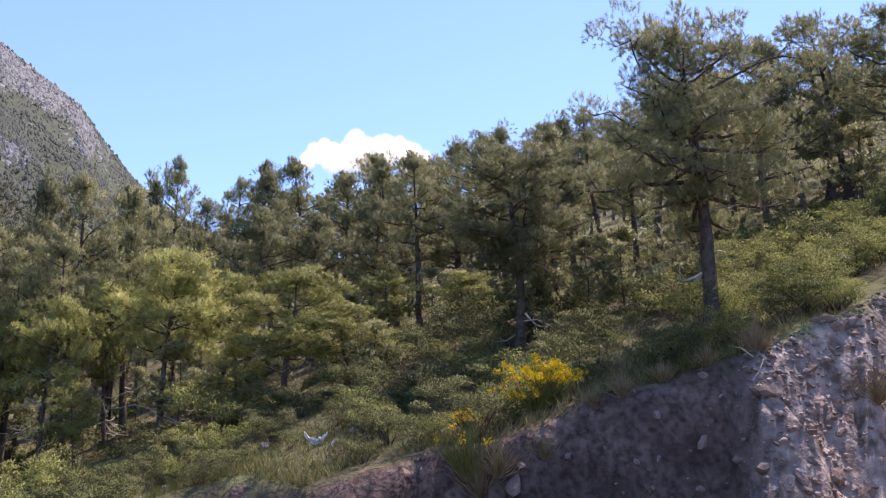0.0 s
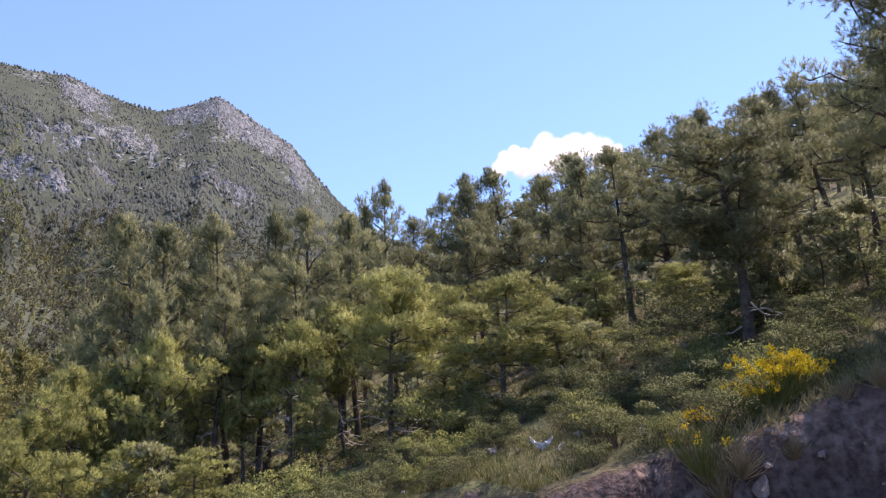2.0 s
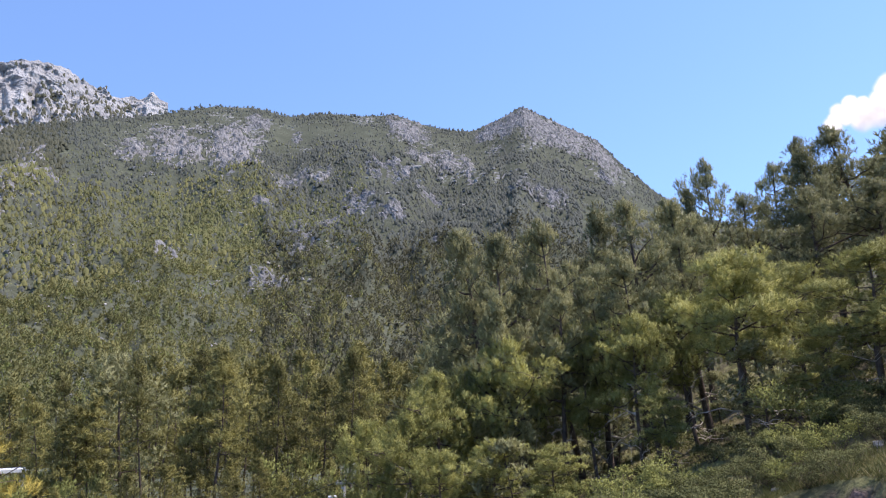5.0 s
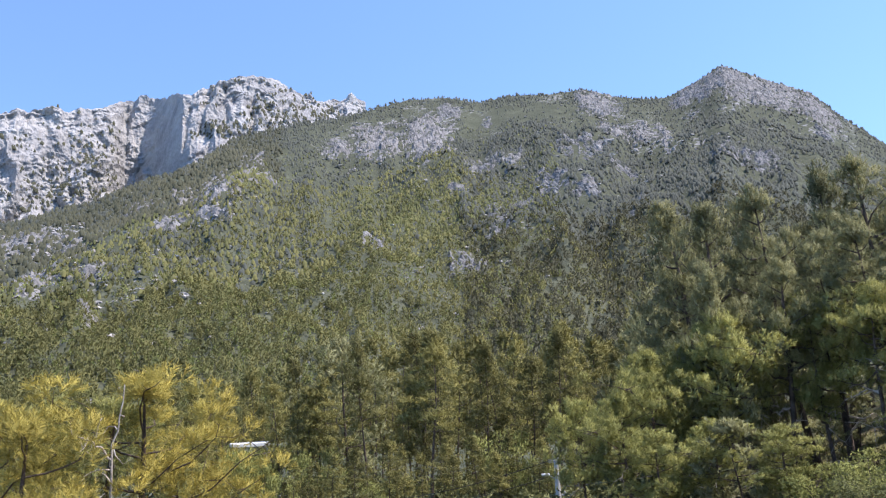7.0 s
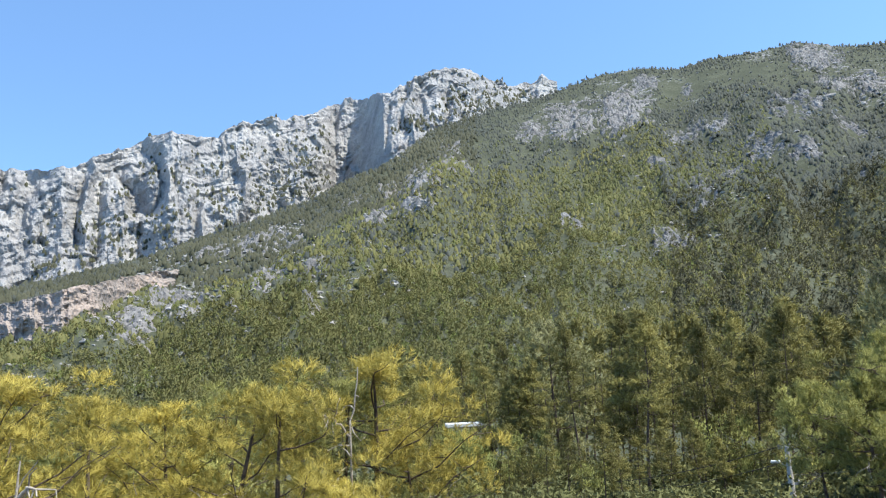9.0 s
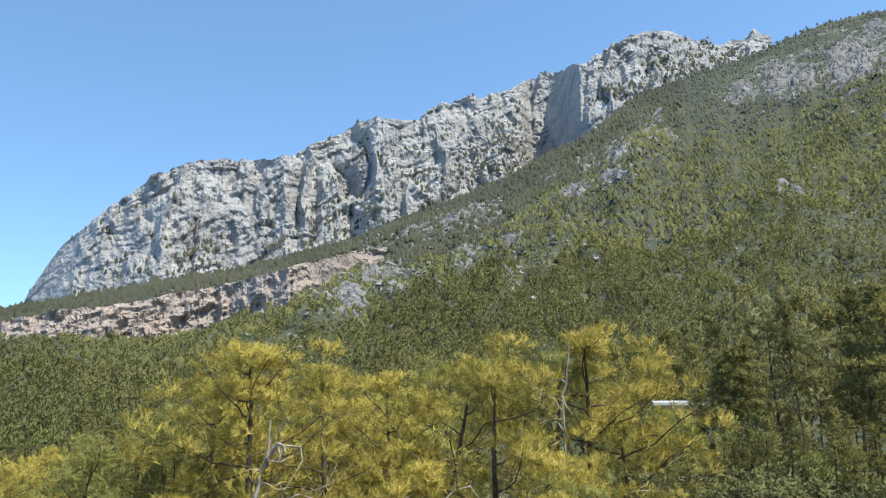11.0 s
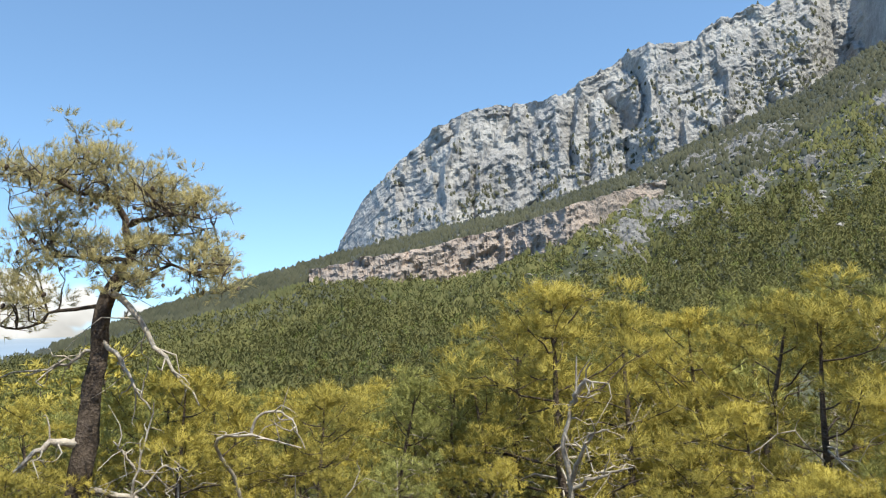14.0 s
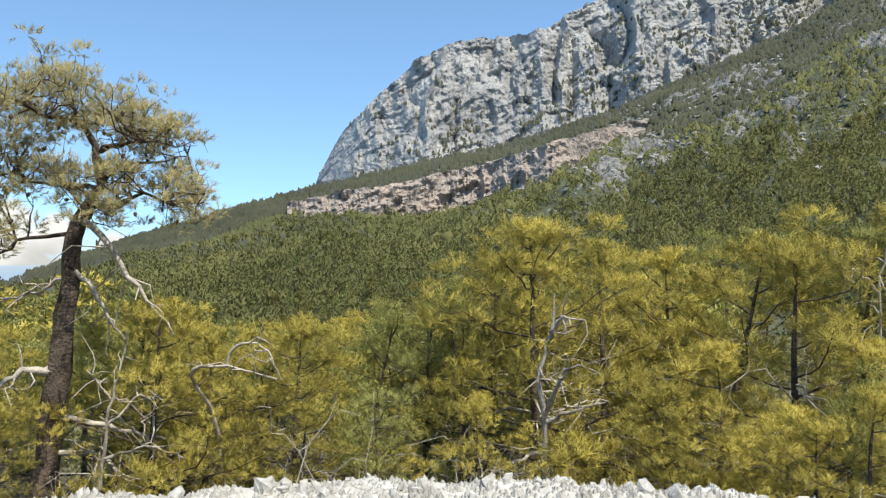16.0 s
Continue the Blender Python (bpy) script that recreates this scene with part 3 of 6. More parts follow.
def pine_meshes(name, seed, height, low, width, trunk_r, limbs, puffs, per, needles, length, thick, mat, lean=(0, 0), dead=4, round_top=0.5, puff_r=0.45, flat=0.62, detail=True, stray=0.15, taper=0.5, lift=0.45, gaps=0.1, droop=0.0, facet=0.32, dead_to=0.0):
    """Trunk with limbs, dead branches and crown of one pine, foot at the origin. Each limb carries a row of rounded puffs of needles."""
    gen = np.random.default_rng(seed)
    t = np.linspace(0, 1, 10)
    trunk = np.stack([lean[0] * t + 0.02 * height * np.sin(t * 5 + seed), lean[1] * t + 0.02 * height * np.cos(t * 4 + seed * 2) - 0.02 * height * math.cos(seed * 2), t * height * 0.96 - 0.25], -1)
    radii = trunk_r * (1 - 0.86 * t)
    radii[0] *= 1.45
    wood = [tube(trunk, radii, 9 if detail else 6, 0.25, gen)]
    branch, gone, centres, sizes = [], [], [], []

    def on_trunk(h):
        return np.array([np.interp(h, t, trunk[:, k]) for k in range(3)])

    for i in range(limbs):
        u = (i + gen.random()) / limbs
        h = low + (0.97 - low) * u
        prof = (1 - u) ** taper * (0.55 + 0.9 * min(u / round_top, 1))
        ln = width * max(prof, 0.18) * (0.62 + 0.55 * gen.random()) * (1.3 if gen.random() < stray else 1)
        if gen.random() < gaps:
            continue
        az = i * 2.4 + gen.normal(0, 0.5)
        rise = 0.05 + lift * u - droop * (1 - u) + gen.normal(0, 0.12)
        a = on_trunk(h)
        b = a + ln * np.array([math.cos(az), math.sin(az), rise])
        path = curve(a, b, gen, 0.08, 6, 0.25)
        r0 = max(trunk_r * 0.36 * (1 - 0.7 * u), 0.018)
        branch.append(tube(path, np.linspace(r0, r0 * 0.25, 6), 5) if detail else tube(path[::2], np.linspace(r0, r0 * 0.25, 3), 3))
        k = max(2, int(round(puffs * ln / width)))
        for j in range(k):
            q = 0.30 + 0.70 * (j + 0.4 + 0.6 * gen.random()) / k
            at = np.array([np.interp(q, np.linspace(0, 1, 6), path[:, m]) for m in range(3)])
            c = at + gen.normal(0, 0.17, 3) * ln * np.array([1, 1, 0.4]) + np.array([0, 0, 0.12 * puff_r])
            centres.append(c)
            sizes.append(puff_r * (0.6 + 0.75 * gen.random()))
            if detail:
                branch.append(tube(curve(at, c, gen, 0.1, 3), [r0 * 0.35, r0 * 0.25, r0 * 0.1], 3))
    for j in range(5):
        centres.append(on_trunk(0.92 + 0.08 * gen.random()) + gen.normal(0, 0.16, 3) * width * 0.4)
        sizes.append(puff_r * (0.5 + 0.4 * gen.random()))
    for i in range(dead):
        h = 0.06 + dead_to * gen.random() if dead_to else low * (0.35 + 0.9 * gen.random())
        az = gen.random() * 6.28
        ln = width * (0.45 + 0.55 * gen.random())
        a = on_trunk(min(h, 0.9))
        path = curve(a, a + ln * np.array([math.cos(az), math.sin(az), gen.normal(-0.05, 0.25)]), gen, 0.15, 6)
        twigs = [tube(path, np.linspace(trunk_r * 0.20, 0.005, 6), 4)]
        gone.append(twigs)
        for j in range(4):
            q = path[1 + j]
            twigs.append(tube(curve(q, q + gen.normal(0, ln * 0.22, 3), gen, 0.15, 4), [trunk_r * 0.08, trunk_r * 0.06, 0.005, 0.003], 3))
    v, f, nrm = needle_puffs(np.array(centres), np.array(sizes), gen, per, needles, length, thick, flat, facet=facet)
    made = [("trunk", mesh_of(name + "_trunk", *merged(wood + branch), BARK, True)), ("crown", mesh_of(name + "_crown", v, f, mat, normals=nrm))]
    made += [("dead_branch", mesh_of(name + "_dead", *merged(g), DEADWOOD, True)) for g in gone]
    return made


def thing(name, meshes, label, category, group=""):
    ob = new(name)
    ob.empty_display_size = 0.3
    for key, me in meshes.items() if isinstance(meshes, dict) else meshes:
        part(key, me, ob)
    return tagged(ob, label, category, group)


class Kind:
    """One kind of plant in several shapes; put() stands a copy on the land with its top at a given height above the eye."""

    def __init__(self, name, shapes, height, label, category, group):
        self.name, self.height, self.label, self.category, self.group = name, height, label, category, group
        self.shapes, self.first = shapes, [None] * len(shapes)

    def put(self, psi, r, size, which=None, turn=None, sink=0.0, slim=1.0, label=""):
        k = (which if which is not None else int(rng.integers(len(self.shapes)))) % len(self.shapes)
        p = spot(psi, r)
        s = size / self.height
        a = turn if turn is not None else float(rng.random() * 360)
        m = Matrix.LocRotScale(p - Vector((0, 0, sink)), Euler((float(rng.normal(0, 0.045)), float(rng.normal(-0.03, 0.045)), radians(a)), "ZYX"), (s * slim, s * slim, s))
        if self.first[k] is None:
            self.first[k] = thing(self.name, self.shapes[k], self.label, self.category, self.group)
            self.first[k].matrix_basis = m
            ob = self.first[k]
        else:
            ob = copy_thing(self.first[k], Matrix())
            ob.matrix_basis = m
        if label:
            tagged(ob, label)
        return ob

    def top(self, psi, r, up, half=0.0, wide=1.0, **more):
        """Size from the heading, distance and the angle at which its top stands above the eye's level; half: the crown's half width, of a shape built wide."""
        size = max((1.65 + r * math.tan(radians(up)) - float(land(psi, r))), 1.0)
        if half:
            more["slim"] = half * self.height / (wide * size)
        return self.put(psi, r, size, **more)


def raw(me):
    v = np.empty(len(me.vertices) * 3, dtype=np.float32)
    me.vertices.foreach_get("co", v)
    loops = np.empty(len(me.loops), dtype=np.int32)
    me.loops.foreach_get("vertex_index", loops)
    return v.reshape(-1, 3), loops.reshape(-1, len(me.polygons[0].vertices))


def joined_wood(name, label, kind, places, keys=(("crown", "crowns"), ("trunk", "trunks"))):
    """Plants past counting, joined: one mesh of crowns and one of trunks."""
    for key, suffix in keys:
        source = [(*raw(dict(s)[key]), ROUND.get(dict(s)[key].name)) for s in kind.shapes]
        pieces, normals = [], []
        for k, (psi, r, size, slim) in enumerate(places):
            v, f, nrm = source[k % len(source)]
            a = k * 2.4
            s = size / kind.height
            turn = np.array([[math.cos(a), -math.sin(a), 0], [math.sin(a), math.cos(a), 0], [0, 0, 1]])
            pieces.append(((v * np.array([s * slim, s * slim, s])) @ turn.T + np.array(spot(psi, r)), f))
            if nrm is not None:
                normals.append(nrm @ turn.T)
        ob = new(name + "_" + suffix, mesh_of(name, *merged(pieces), dict(kind.shapes[0])[key].materials[0], normals=np.concatenate(normals) if normals else None))
        tagged(ob, label + " " + suffix, "forest", kind="stuff")


HILL = dict(needles=12, length=0.145, thick=0.022, puff_r=0.42, gaps=0.17)
hill_pine = Kind("pine_tree", [
    pine_meshes("hill_pine", 11, 8, 0.46, 2.0, 0.19, 27, 5.2, 30, mat=NEEDLE_DARK, lean=(0.4, 0.2), round_top=0.35, **HILL),
    pine_meshes("hill_pine", 12, 8, 0.50, 2.0, 0.18, 24, 5.0, 30, mat=NEEDLE_DARK, lean=(-0.4, 0.3), round_top=0.25, taper=0.6, **HILL),
    pine_meshes("hill_pine", 13, 8, 0.18, 2.0, 0.19, 38, 5.0, 30, mat=NEEDLE_DARK, lean=(0.2, -0.4), round_top=0.25, taper=0.55, **HILL),
    pine_meshes("hill_pine", 14, 8, 0.52, 2.0, 0.18, 20, 5.0, 30, mat=NEEDLE_DARK, lean=(0.7, 0.1), round_top=0.55, **HILL),
    pine_meshes("hill_pine", 26, 8, 0.30, 2.0, 0.18, 32, 5.0, 30, mat=NEEDLE_DARK, lean=(-0.3, -0.4), round_top=0.18, taper=0.75, **HILL)],
    8, "tall dark green pine with furrowed brown trunk on hillside", "tree", "pines on the hillside")
big_pine = Kind("pine_tree", [
    pine_meshes("big_pine", 18, 8, 0.40, 2.4, 0.24, 52, 6.6, 40, 15, 0.125, 0.015, NEEDLE_DARK, (-0.45, 0.3), puff_r=0.46, flat=0.8, round_top=0.2, stray=0.05, taper=0.42, lift=0.45, droop=0.2, gaps=0.16),
    pine_meshes("big_pine", 19, 7, 0.40, 1.75, 0.165, 40, 6.0, 36, 14, 0.130, 0.016, NEEDLE_DARK, (0.1, 0.3), puff_r=0.42, round_top=0.3, stray=0.1, taper=0.5, lift=0.35)],
    8, "broad dense dark green pine above the earth bank", "tree", "pines on the hillside")
wood_pine = Kind("pine_tree", [
    pine_meshes("wood_pine", 15 + k, 10, low, 2.7, 0.15, 24, 3.6, 14, 6, 0.30, 0.075, NEEDLE_DARK, ((0.5, 0.2), (-0.4, 0.3), (0.2, -0.5))[k], 0, 0.35, 0.62, detail=False) for k, low in enumerate((0.20, 0.28, 0.16))],
    10, "dark green pine standing in the wood uphill", "tree", "pines in the wood uphill")
YOUNG = dict(needles=12, length=0.145, thick=0.020)
back_pine = Kind("pine_tree", [
    pine_meshes("back_pine", 25 + k, 10, 0.2, 2.7, 0.15, 18, 3.0, 7, 5, 0.42, 0.15, NEEDLE_DARK, (0.3, 0.2), 0, 0.35, 0.62, detail=False) for k in range(3)], 10, "", "", "")
young_pine = Kind("pine_tree", [
    pine_meshes("young_pine", 21, 6, 0.46, 1.85, 0.125, 28, 5.6, 32, mat=NEEDLE_YOUNG, lean=(0.4, 0.1), dead=9, puff_r=0.42, round_top=0.3, **YOUNG),
    pine_meshes("young_pine", 22, 6, 0.50, 1.85, 0.12, 23, 5.4, 32, mat=NEEDLE_YOUNG, lean=(-0.5, 0.2), dead=10, puff_r=0.42, round_top=0.4, **YOUNG),
    pine_meshes("young_pine", 23, 6, 0.36, 1.85, 0.125, 31, 5.4, 32, mat=NEEDLE_YOUNG, lean=(0.1, -0.4), dead=8, puff_r=0.42, round_top=0.3, droop=0.15, **YOUNG)],
    6, "yellow-green pine with dead lower branches on hillside", "tree", "younger pines on the hillside")
GOLD = dict(per=26, needles=18, length=0.118, thick=0.0095, facet=0.36, dead_to=0.6)
gold_pine = Kind("pine_tree", [
    pine_meshes("gold_pine", 31, 5, 0.10, 1.9, 0.10, 30, 4.6, mat=NEEDLE_GOLD, lean=(0.2, 0.2), dead=13, puff_r=0.33, gaps=0.34, round_top=0.25, lift=0.7, **GOLD),
    pine_meshes("gold_pine", 32, 5, 0.18, 1.9, 0.10, 27, 4.6, mat=NEEDLE_GOLD, lean=(-0.4, 0.1), dead=14, puff_r=0.33, gaps=0.34, round_top=0.3, lift=0.7, **GOLD),
    pine_meshes("gold_pine", 33, 5, 0.05, 1.9, 0.10, 31, 4.6, mat=NEEDLE_GOLD, lean=(0.1, -0.3), dead=13, puff_r=0.33, gaps=0.30, round_top=0.2, lift=0.7, **GOLD),
    pine_meshes("gold_pine", 34, 5, 0.14, 1.9, 0.10, 28, 4.6, mat=NEEDLE_YOUNG, lean=(0.3, -0.2), dead=13, puff_r=0.33, gaps=0.34, round_top=0.3, lift=0.7, **GOLD),
    pine_meshes("gold_pine", 35, 5, 0.06, 1.9, 0.10, 30, 4.6, mat=NEEDLE_YOUNG, lean=(-0.2, 0.3), dead=13, puff_r=0.33, gaps=0.30, round_top=0.2, lift=0.7, **GOLD)],
    5, "golden-green bushy pine with grey dead twigs below road", "tree", "golden pines below the road")
valley_pine = Kind("pine_tree", [
    pine_meshes("valley_pine", 41 + k, 14, low, 2.0, 0.14, 30, 3.0, 15, 6, 0.30, 0.062, NEEDLE_VALLEY, ((0.3, 0.2), (-0.4, 0.1), (0.1, -0.4), (0.4, -0.2))[k], 0, 0.10, 0.50, detail=False, taper=0.7, lift=0.6) for k, low in enumerate((0.36, 0.48, 0.26, 0.42))],
    14, "slender green pine standing in valley wood", "tree", "pines in the valley wood")


def leaf_puffs(centres, radii, gen, per, leaf, flat=0.8):
    """Leafy twigs as rounded puffs of small two-sided leaves; returns verts, triangles and rounded normals."""
    n = len(centres)
    o = unit(gen.normal(0, 1, (n, per, 3)))
    o[..., 2] = np.where((o[..., 2] < -0.1) & (gen.random((n, per)) < 0.8), -o[..., 2], o[..., 2])
    c = (np.asarray(centres)[:, None] + o * (gen.random((n, per, 1)) ** 0.4) * np.asarray(radii)[:, None, None] * np.array([1, 1, flat])).reshape(-1, 3)
    out = unit(o + np.array([0, 0, 0.45])).reshape(-1, 3)
    d = unit(out + gen.normal(0, 0.7, out.shape))
    w = unit(np.cross(d, out + gen.normal(0, 0.7, out.shape))) * leaf * 0.36 * (0.7 + 0.6 * gen.random((len(d), 1)))
    tip = c + d * leaf * 1.5 * (0.7 + 0.6 * gen.random((len(d), 1)))
    flip = (np.cross(2 * w, tip - c) * out).sum(1, keepdims=True) < 0
    w = np.where(flip, -w, w)
    v = np.stack([c - w, c + w, tip], 1).reshape(-1, 3)
    return v, np.arange(len(v)).reshape(-1, 3), np.repeat(unit(out + gen.normal(0, 0.25, out.shape)), 3, 0)


def shrub_meshes(name, seed, size, mat, leaves=330, leaf=0.07, stem=0.012, flat=0.75):
    gen = np.random.default_rng(seed)
    stems, tips, radii = [], [], []
    for i in range(13):
        az, ln = i * 2.4 + gen.random(), size * (0.4 + 0.6 * gen.random())
        tip = np.array([math.cos(az) * ln * 0.55, math.sin(az) * ln * 0.55, ln * flat * (0.75 + 0.4 * gen.random())])
        stems.append(tube(curve((0, 0, -0.1), tip, gen, 0.1, 4), [stem, stem * 0.8, stem * 0.5, stem * 0.2], 3))
        tips.append(tip)
        radii.append(size * (0.18 + 0.16 * gen.random()))
    v, f, nrm = leaf_puffs(np.array(tips), np.array(radii), gen, int(leaves * 1.9) // 13, leaf)
    v[:, 2] = np.abs(v[:, 2])
    return {"stem": mesh_of(name + "_stem", *merged(stems), BARK), "foliage": mesh_of(name + "_foliage", v, f, mat, normals=nrm)}


dark_shrub = Kind("shrub", [shrub_meshes("dark_shrub", 50 + k, 1.0, LEAF_DARK, 1250, 0.030) for k in range(3)], 1.0,
                  "dark green evergreen shrub on grassy slope", "shrub", "shrubs on the slope")
bright_shrub = Kind("shrub", [shrub_meshes("bright_shrub", 60 + k, 1.0, LEAF_BRIGHT, 1250, 0.030) for k in range(3)], 1.0,
                    "bright yellow-green leafy shrub on grassy slope", "shrub", "bright shrubs on the slope")
low_dark_shrub = Kind("shrub", [shrub_meshes("low_dark_shrub", 54 + k, 1.0, LEAF_DARK, 230, 0.076) for k in range(3)], 1.0, "", "", "")
low_bright_shrub = Kind("shrub", [shrub_meshes("low_bright_shrub", 64 + k, 1.0, LEAF_BRIGHT, 230, 0.074) for k in range(3)], 1.0, "", "", "")
road_shrub = Kind("shrub", [shrub_meshes("road_shrub", 57 + k, 1.0, LEAF_BRIGHT, 2600, 0.022) for k in range(2)], 1.0,
                  "bright green low shrub beside the gravel bank", "shrub", "shrubs beside the gravel bank")

# pines seen one by one on the slope: heading, distance, angle of the top, shape, half width of the crown
RIGHT_PINES = (
    (-29.9, 30.5, 27.4, 3, 1.7), (-26.8, 29, 25.9, 4, 1.5), (-24.4, 30, 25.9, 1, 1.5), (-33.4, 27, 26.4, 0, 1.9), (-37.5, 29, 26.5, 1, 2.0), (-28.4, 33, 25.0, 2, 1.7), (-31.6, 34, 25.5, 4, 1.6),
    (-9.2, 23.6, 21.5, 1, 1.15), (-11.0, 28.5, 22.0, 4, 1.5), (-13.2, 25.0, 22.3, 0, 1.35), (-15.0, 22.8, 20.6, 1, 1.2), (-16.9, 28, 22.8, 0, 1.8), (-8.0, 32, 21.6, 2, 1.9), (-22.0, 33, 24.0, 2, 1.9),
    (-3.6, 29, 20.9, 0, 1.7), (-5.4, 34, 21.0, 4, 1.8), (-1.2, 34, 19.8, 2, 1.9), (1.0, 29.2, 18.9, 1, 1.5), (3.0, 35, 18.6, 4, 1.8), (4.9, 39.5, 18.9, 0, 2.1),
)
LEFT_PINES = (
    (7.0, 36, 18.0, 2, 1.9), (9.3, 40, 18.2, 1, 1.8), (11.7, 38, 17.4, 4, 1.8), (13.6, 41, 17.6, 3, 1.5), (15.4, 43, 16.5, 3, 1.5), (19.0, 45, 17.5, 3, 1.6), (21.0, 44, 16.0, 4, 1.5), (17.2, 39, 14.6, 0, 1.9),
    (22.8, 37, 15.2, 2, 2.0), (25.8, 35, 15.4, 0, 2.0), (28.3, 36, 15.2, 4, 1.8), (30.6, 34, 14.6, 1, 1.7), (34.4, 33, 14.2, 2, 2.0), (36.6, 36, 14.6, 2, 2.1), (33.0, 38, 13.6, 4, 1.8), (38.4, 37, 10.5, 2, 1.7),
    (9.0, 32, 14.6, 0, 1.7), (13.8, 33, 14.4, 0, 1.9), (5.0, 31, 15.4, 4, 1.4), (21.8, 31, 12.2, 0, 1.6), (28.8, 31, 10.8, 0, 1.6), (25.0, 30, 11.0, 1, 1.4), (36.0, 30, 9.2, 4, 1.4), (31.8, 30, 9.0, 1, 1.5),
)
big_pine.top(-20.3, 17.0, 27.9, which=0, half=1.75, wide=2.4, turn=0)
big_pine.top(-6.4, 20.6, 22.4, which=1, half=1.75, wide=1.75, turn=40)
for psi, r, up, k, half in RIGHT_PINES + LEFT_PINES:
    hill_pine.top(psi, r, up + (0.35 if psi > -20 else -0.1), which=k, half=half, wide=2.0)
for psi, r, up, k, half in ((19.4, 26.2, 10.6, 0, 1.8), (10.6, 24.6, 9.8, 2, 1.7), (6.6, 22.6, 7.4, 2, 1.35), (26.4, 28, 7.0, 1, 1.35), (34.6, 30, 5.6, 0, 1.6), (32.4, 24, -2.4, 2, 1.0), (37.8, 31, 4.0, 1, 1.5), (40.5, 29, 3.5, 0, 1.5),
                            (22.6, 29, 8.4, 0, 1.3), (15.0, 29, 9.4, 1, 1.4), (3.2, 27, 9.8, 2, 1.1), (-1.8, 26, 10.0, 0, 1.1), (29.8, 30, 6.2, 2, 1.2), (14.2, 25, 4.0, 2, 0.9), (24.2, 26, 1.0, 2, 0.8)):
    young_pine.top(psi, r, up + 0.2, which=k, half=half, wide=1.85)
# the wood behind them
rest = []
for i in range(150):
    psi = -46 + 88 * ((i * 0.618 + 0.05) % 1)
    r = 36 + 60 * rng.random()
    up = float(np.interp(psi, [-45, -30, -20, -14, -6, 0, 8, 14, 17, 24, 34, 42], [25, 24.6, 24.2, 22, 21, 19.2, 17.0, 15.4, 14.2, 14.2, 12.6, 8])) - 5.5 * rng.random() ** 1.5
    size = min(max(1.65 + r * math.tan(radians(up)) - float(land(psi, r)), 5.0), 15.0)
    if r < 58:
        wood_pine.put(psi, r, size, slim=0.75 + 0.25 * rng.random())
    else:
        rest.append((psi, r, size, 0.9))
joined_wood("uphill_wood", "dark green pines closing the wood uphill,", back_pine, rest)

# saplings under the pines
sapling = Kind("pine_sapling", [pine_meshes("sapling", 71 + k, 3, 0.12, 0.8, 0.035, 14, 2.6, 9, 8, 0.15, 0.040, NEEDLE_DARK, (0.1, 0.1), 0, 0.12, 0.28, 0.6, detail=False) for k in range(2)], 3,
               "small dark green pine sapling under taller pines", "tree", "saplings on the hillside")
for i in range(46):
    psi = -40 + 80 * ((i * 0.618 + 0.4) % 1)
    near = float(np.interp(psi, [-40, -20, 0, 12, 22, 40], [19, 19, 21, 22, 24, 24]))
    sapling.put(psi, near + 22 * rng.random(), 1.4 + 2.2 * rng.random(), slim=1.15)

# the wood in the valley
far_valley_pine = Kind("pine_tree", [
    pine_meshes("far_valley_pine", 45 + k, 14, 0.30, 2.0, 0.14, 20, 2.6, 7, 5, 0.42, 0.12, NEEDLE_VALLEY, (0.3, 0.2), 0, 0.10, 0.55, detail=False, taper=0.7, lift=0.6) for k in range(3)], 14, "", "", "")
rest = []
for i in range(100):
    psi = 36 + 42 * ((i * 0.618) % 1)
    r = 50 + 75 * rng.random() ** 0.8
    up = float(np.interp(psi, [36, 42, 50, 55, 64, 66, 70, 78], [6.0, 6.2, 5.6, 6.0, 5.5, 4.2, 3.2, 2.0])) + 0.4 - 3.2 * rng.random() ** 1.3
    size = min(max(1.65 + r * math.tan(radians(up)) - float(land(psi, r)), 5.0), 22.0)
    if abs(psi - 70.4) < 1.6 and r < 76:
        continue
    if r < 80:
        valley_pine.put(psi, r, size, slim=0.75 + 0.3 * rng.random())
    else:
        rest.append((psi, r, size, 0.9))
for i in range(44):
    psi = 40 + 37 * (i + rng.random()) / 44
    r = 39 + 16 * rng.random()
    up = float(np.interp(psi, [38, 46, 50, 70], [2.0, -1.5, -1.0, -2.5])) - 3.0 * rng.random()
    size = 1.65 + r * math.tan(radians(up)) - float(land(psi, r))
    if abs(psi - 70.4) > 1.5:
        valley_pine.put(psi, r, max(size, 3.0), slim=1.0)
for i in range(40):
    psi = 76 + 76 * ((i * 0.618 + 0.3) % 1)
    r = 26 + 95 * rng.random() ** 0.7
    up = float(np.interp(psi, [76, 100, 118, 130, 150], [1.5, 0.0, -2.0, -3.5, -4.5])) - 2.5 * rng.random()
    size = 1.65 + r * math.tan(radians(up)) - float(land(psi, r))
    if size > 2.0:
        rest.append((psi, r, min(size, 11), 1.4))
mid_gold = Kind("pine_tree", [pine_meshes("mid_gold", 81 + k, 4, 0.12, 1.5, 0.06, 18, 3.0, 12, 7, 0.17, 0.036, NEEDLE_YOUNG if k else NEEDLE_GOLD, (0.1, 0.1), 0, 0.2, 0.36, 0.6, detail=False, lift=0.7) for k in range(3)], 4,
                "golden-green pine on the slope below the road", "tree", "golden pines on the slope below")
far_gold = []
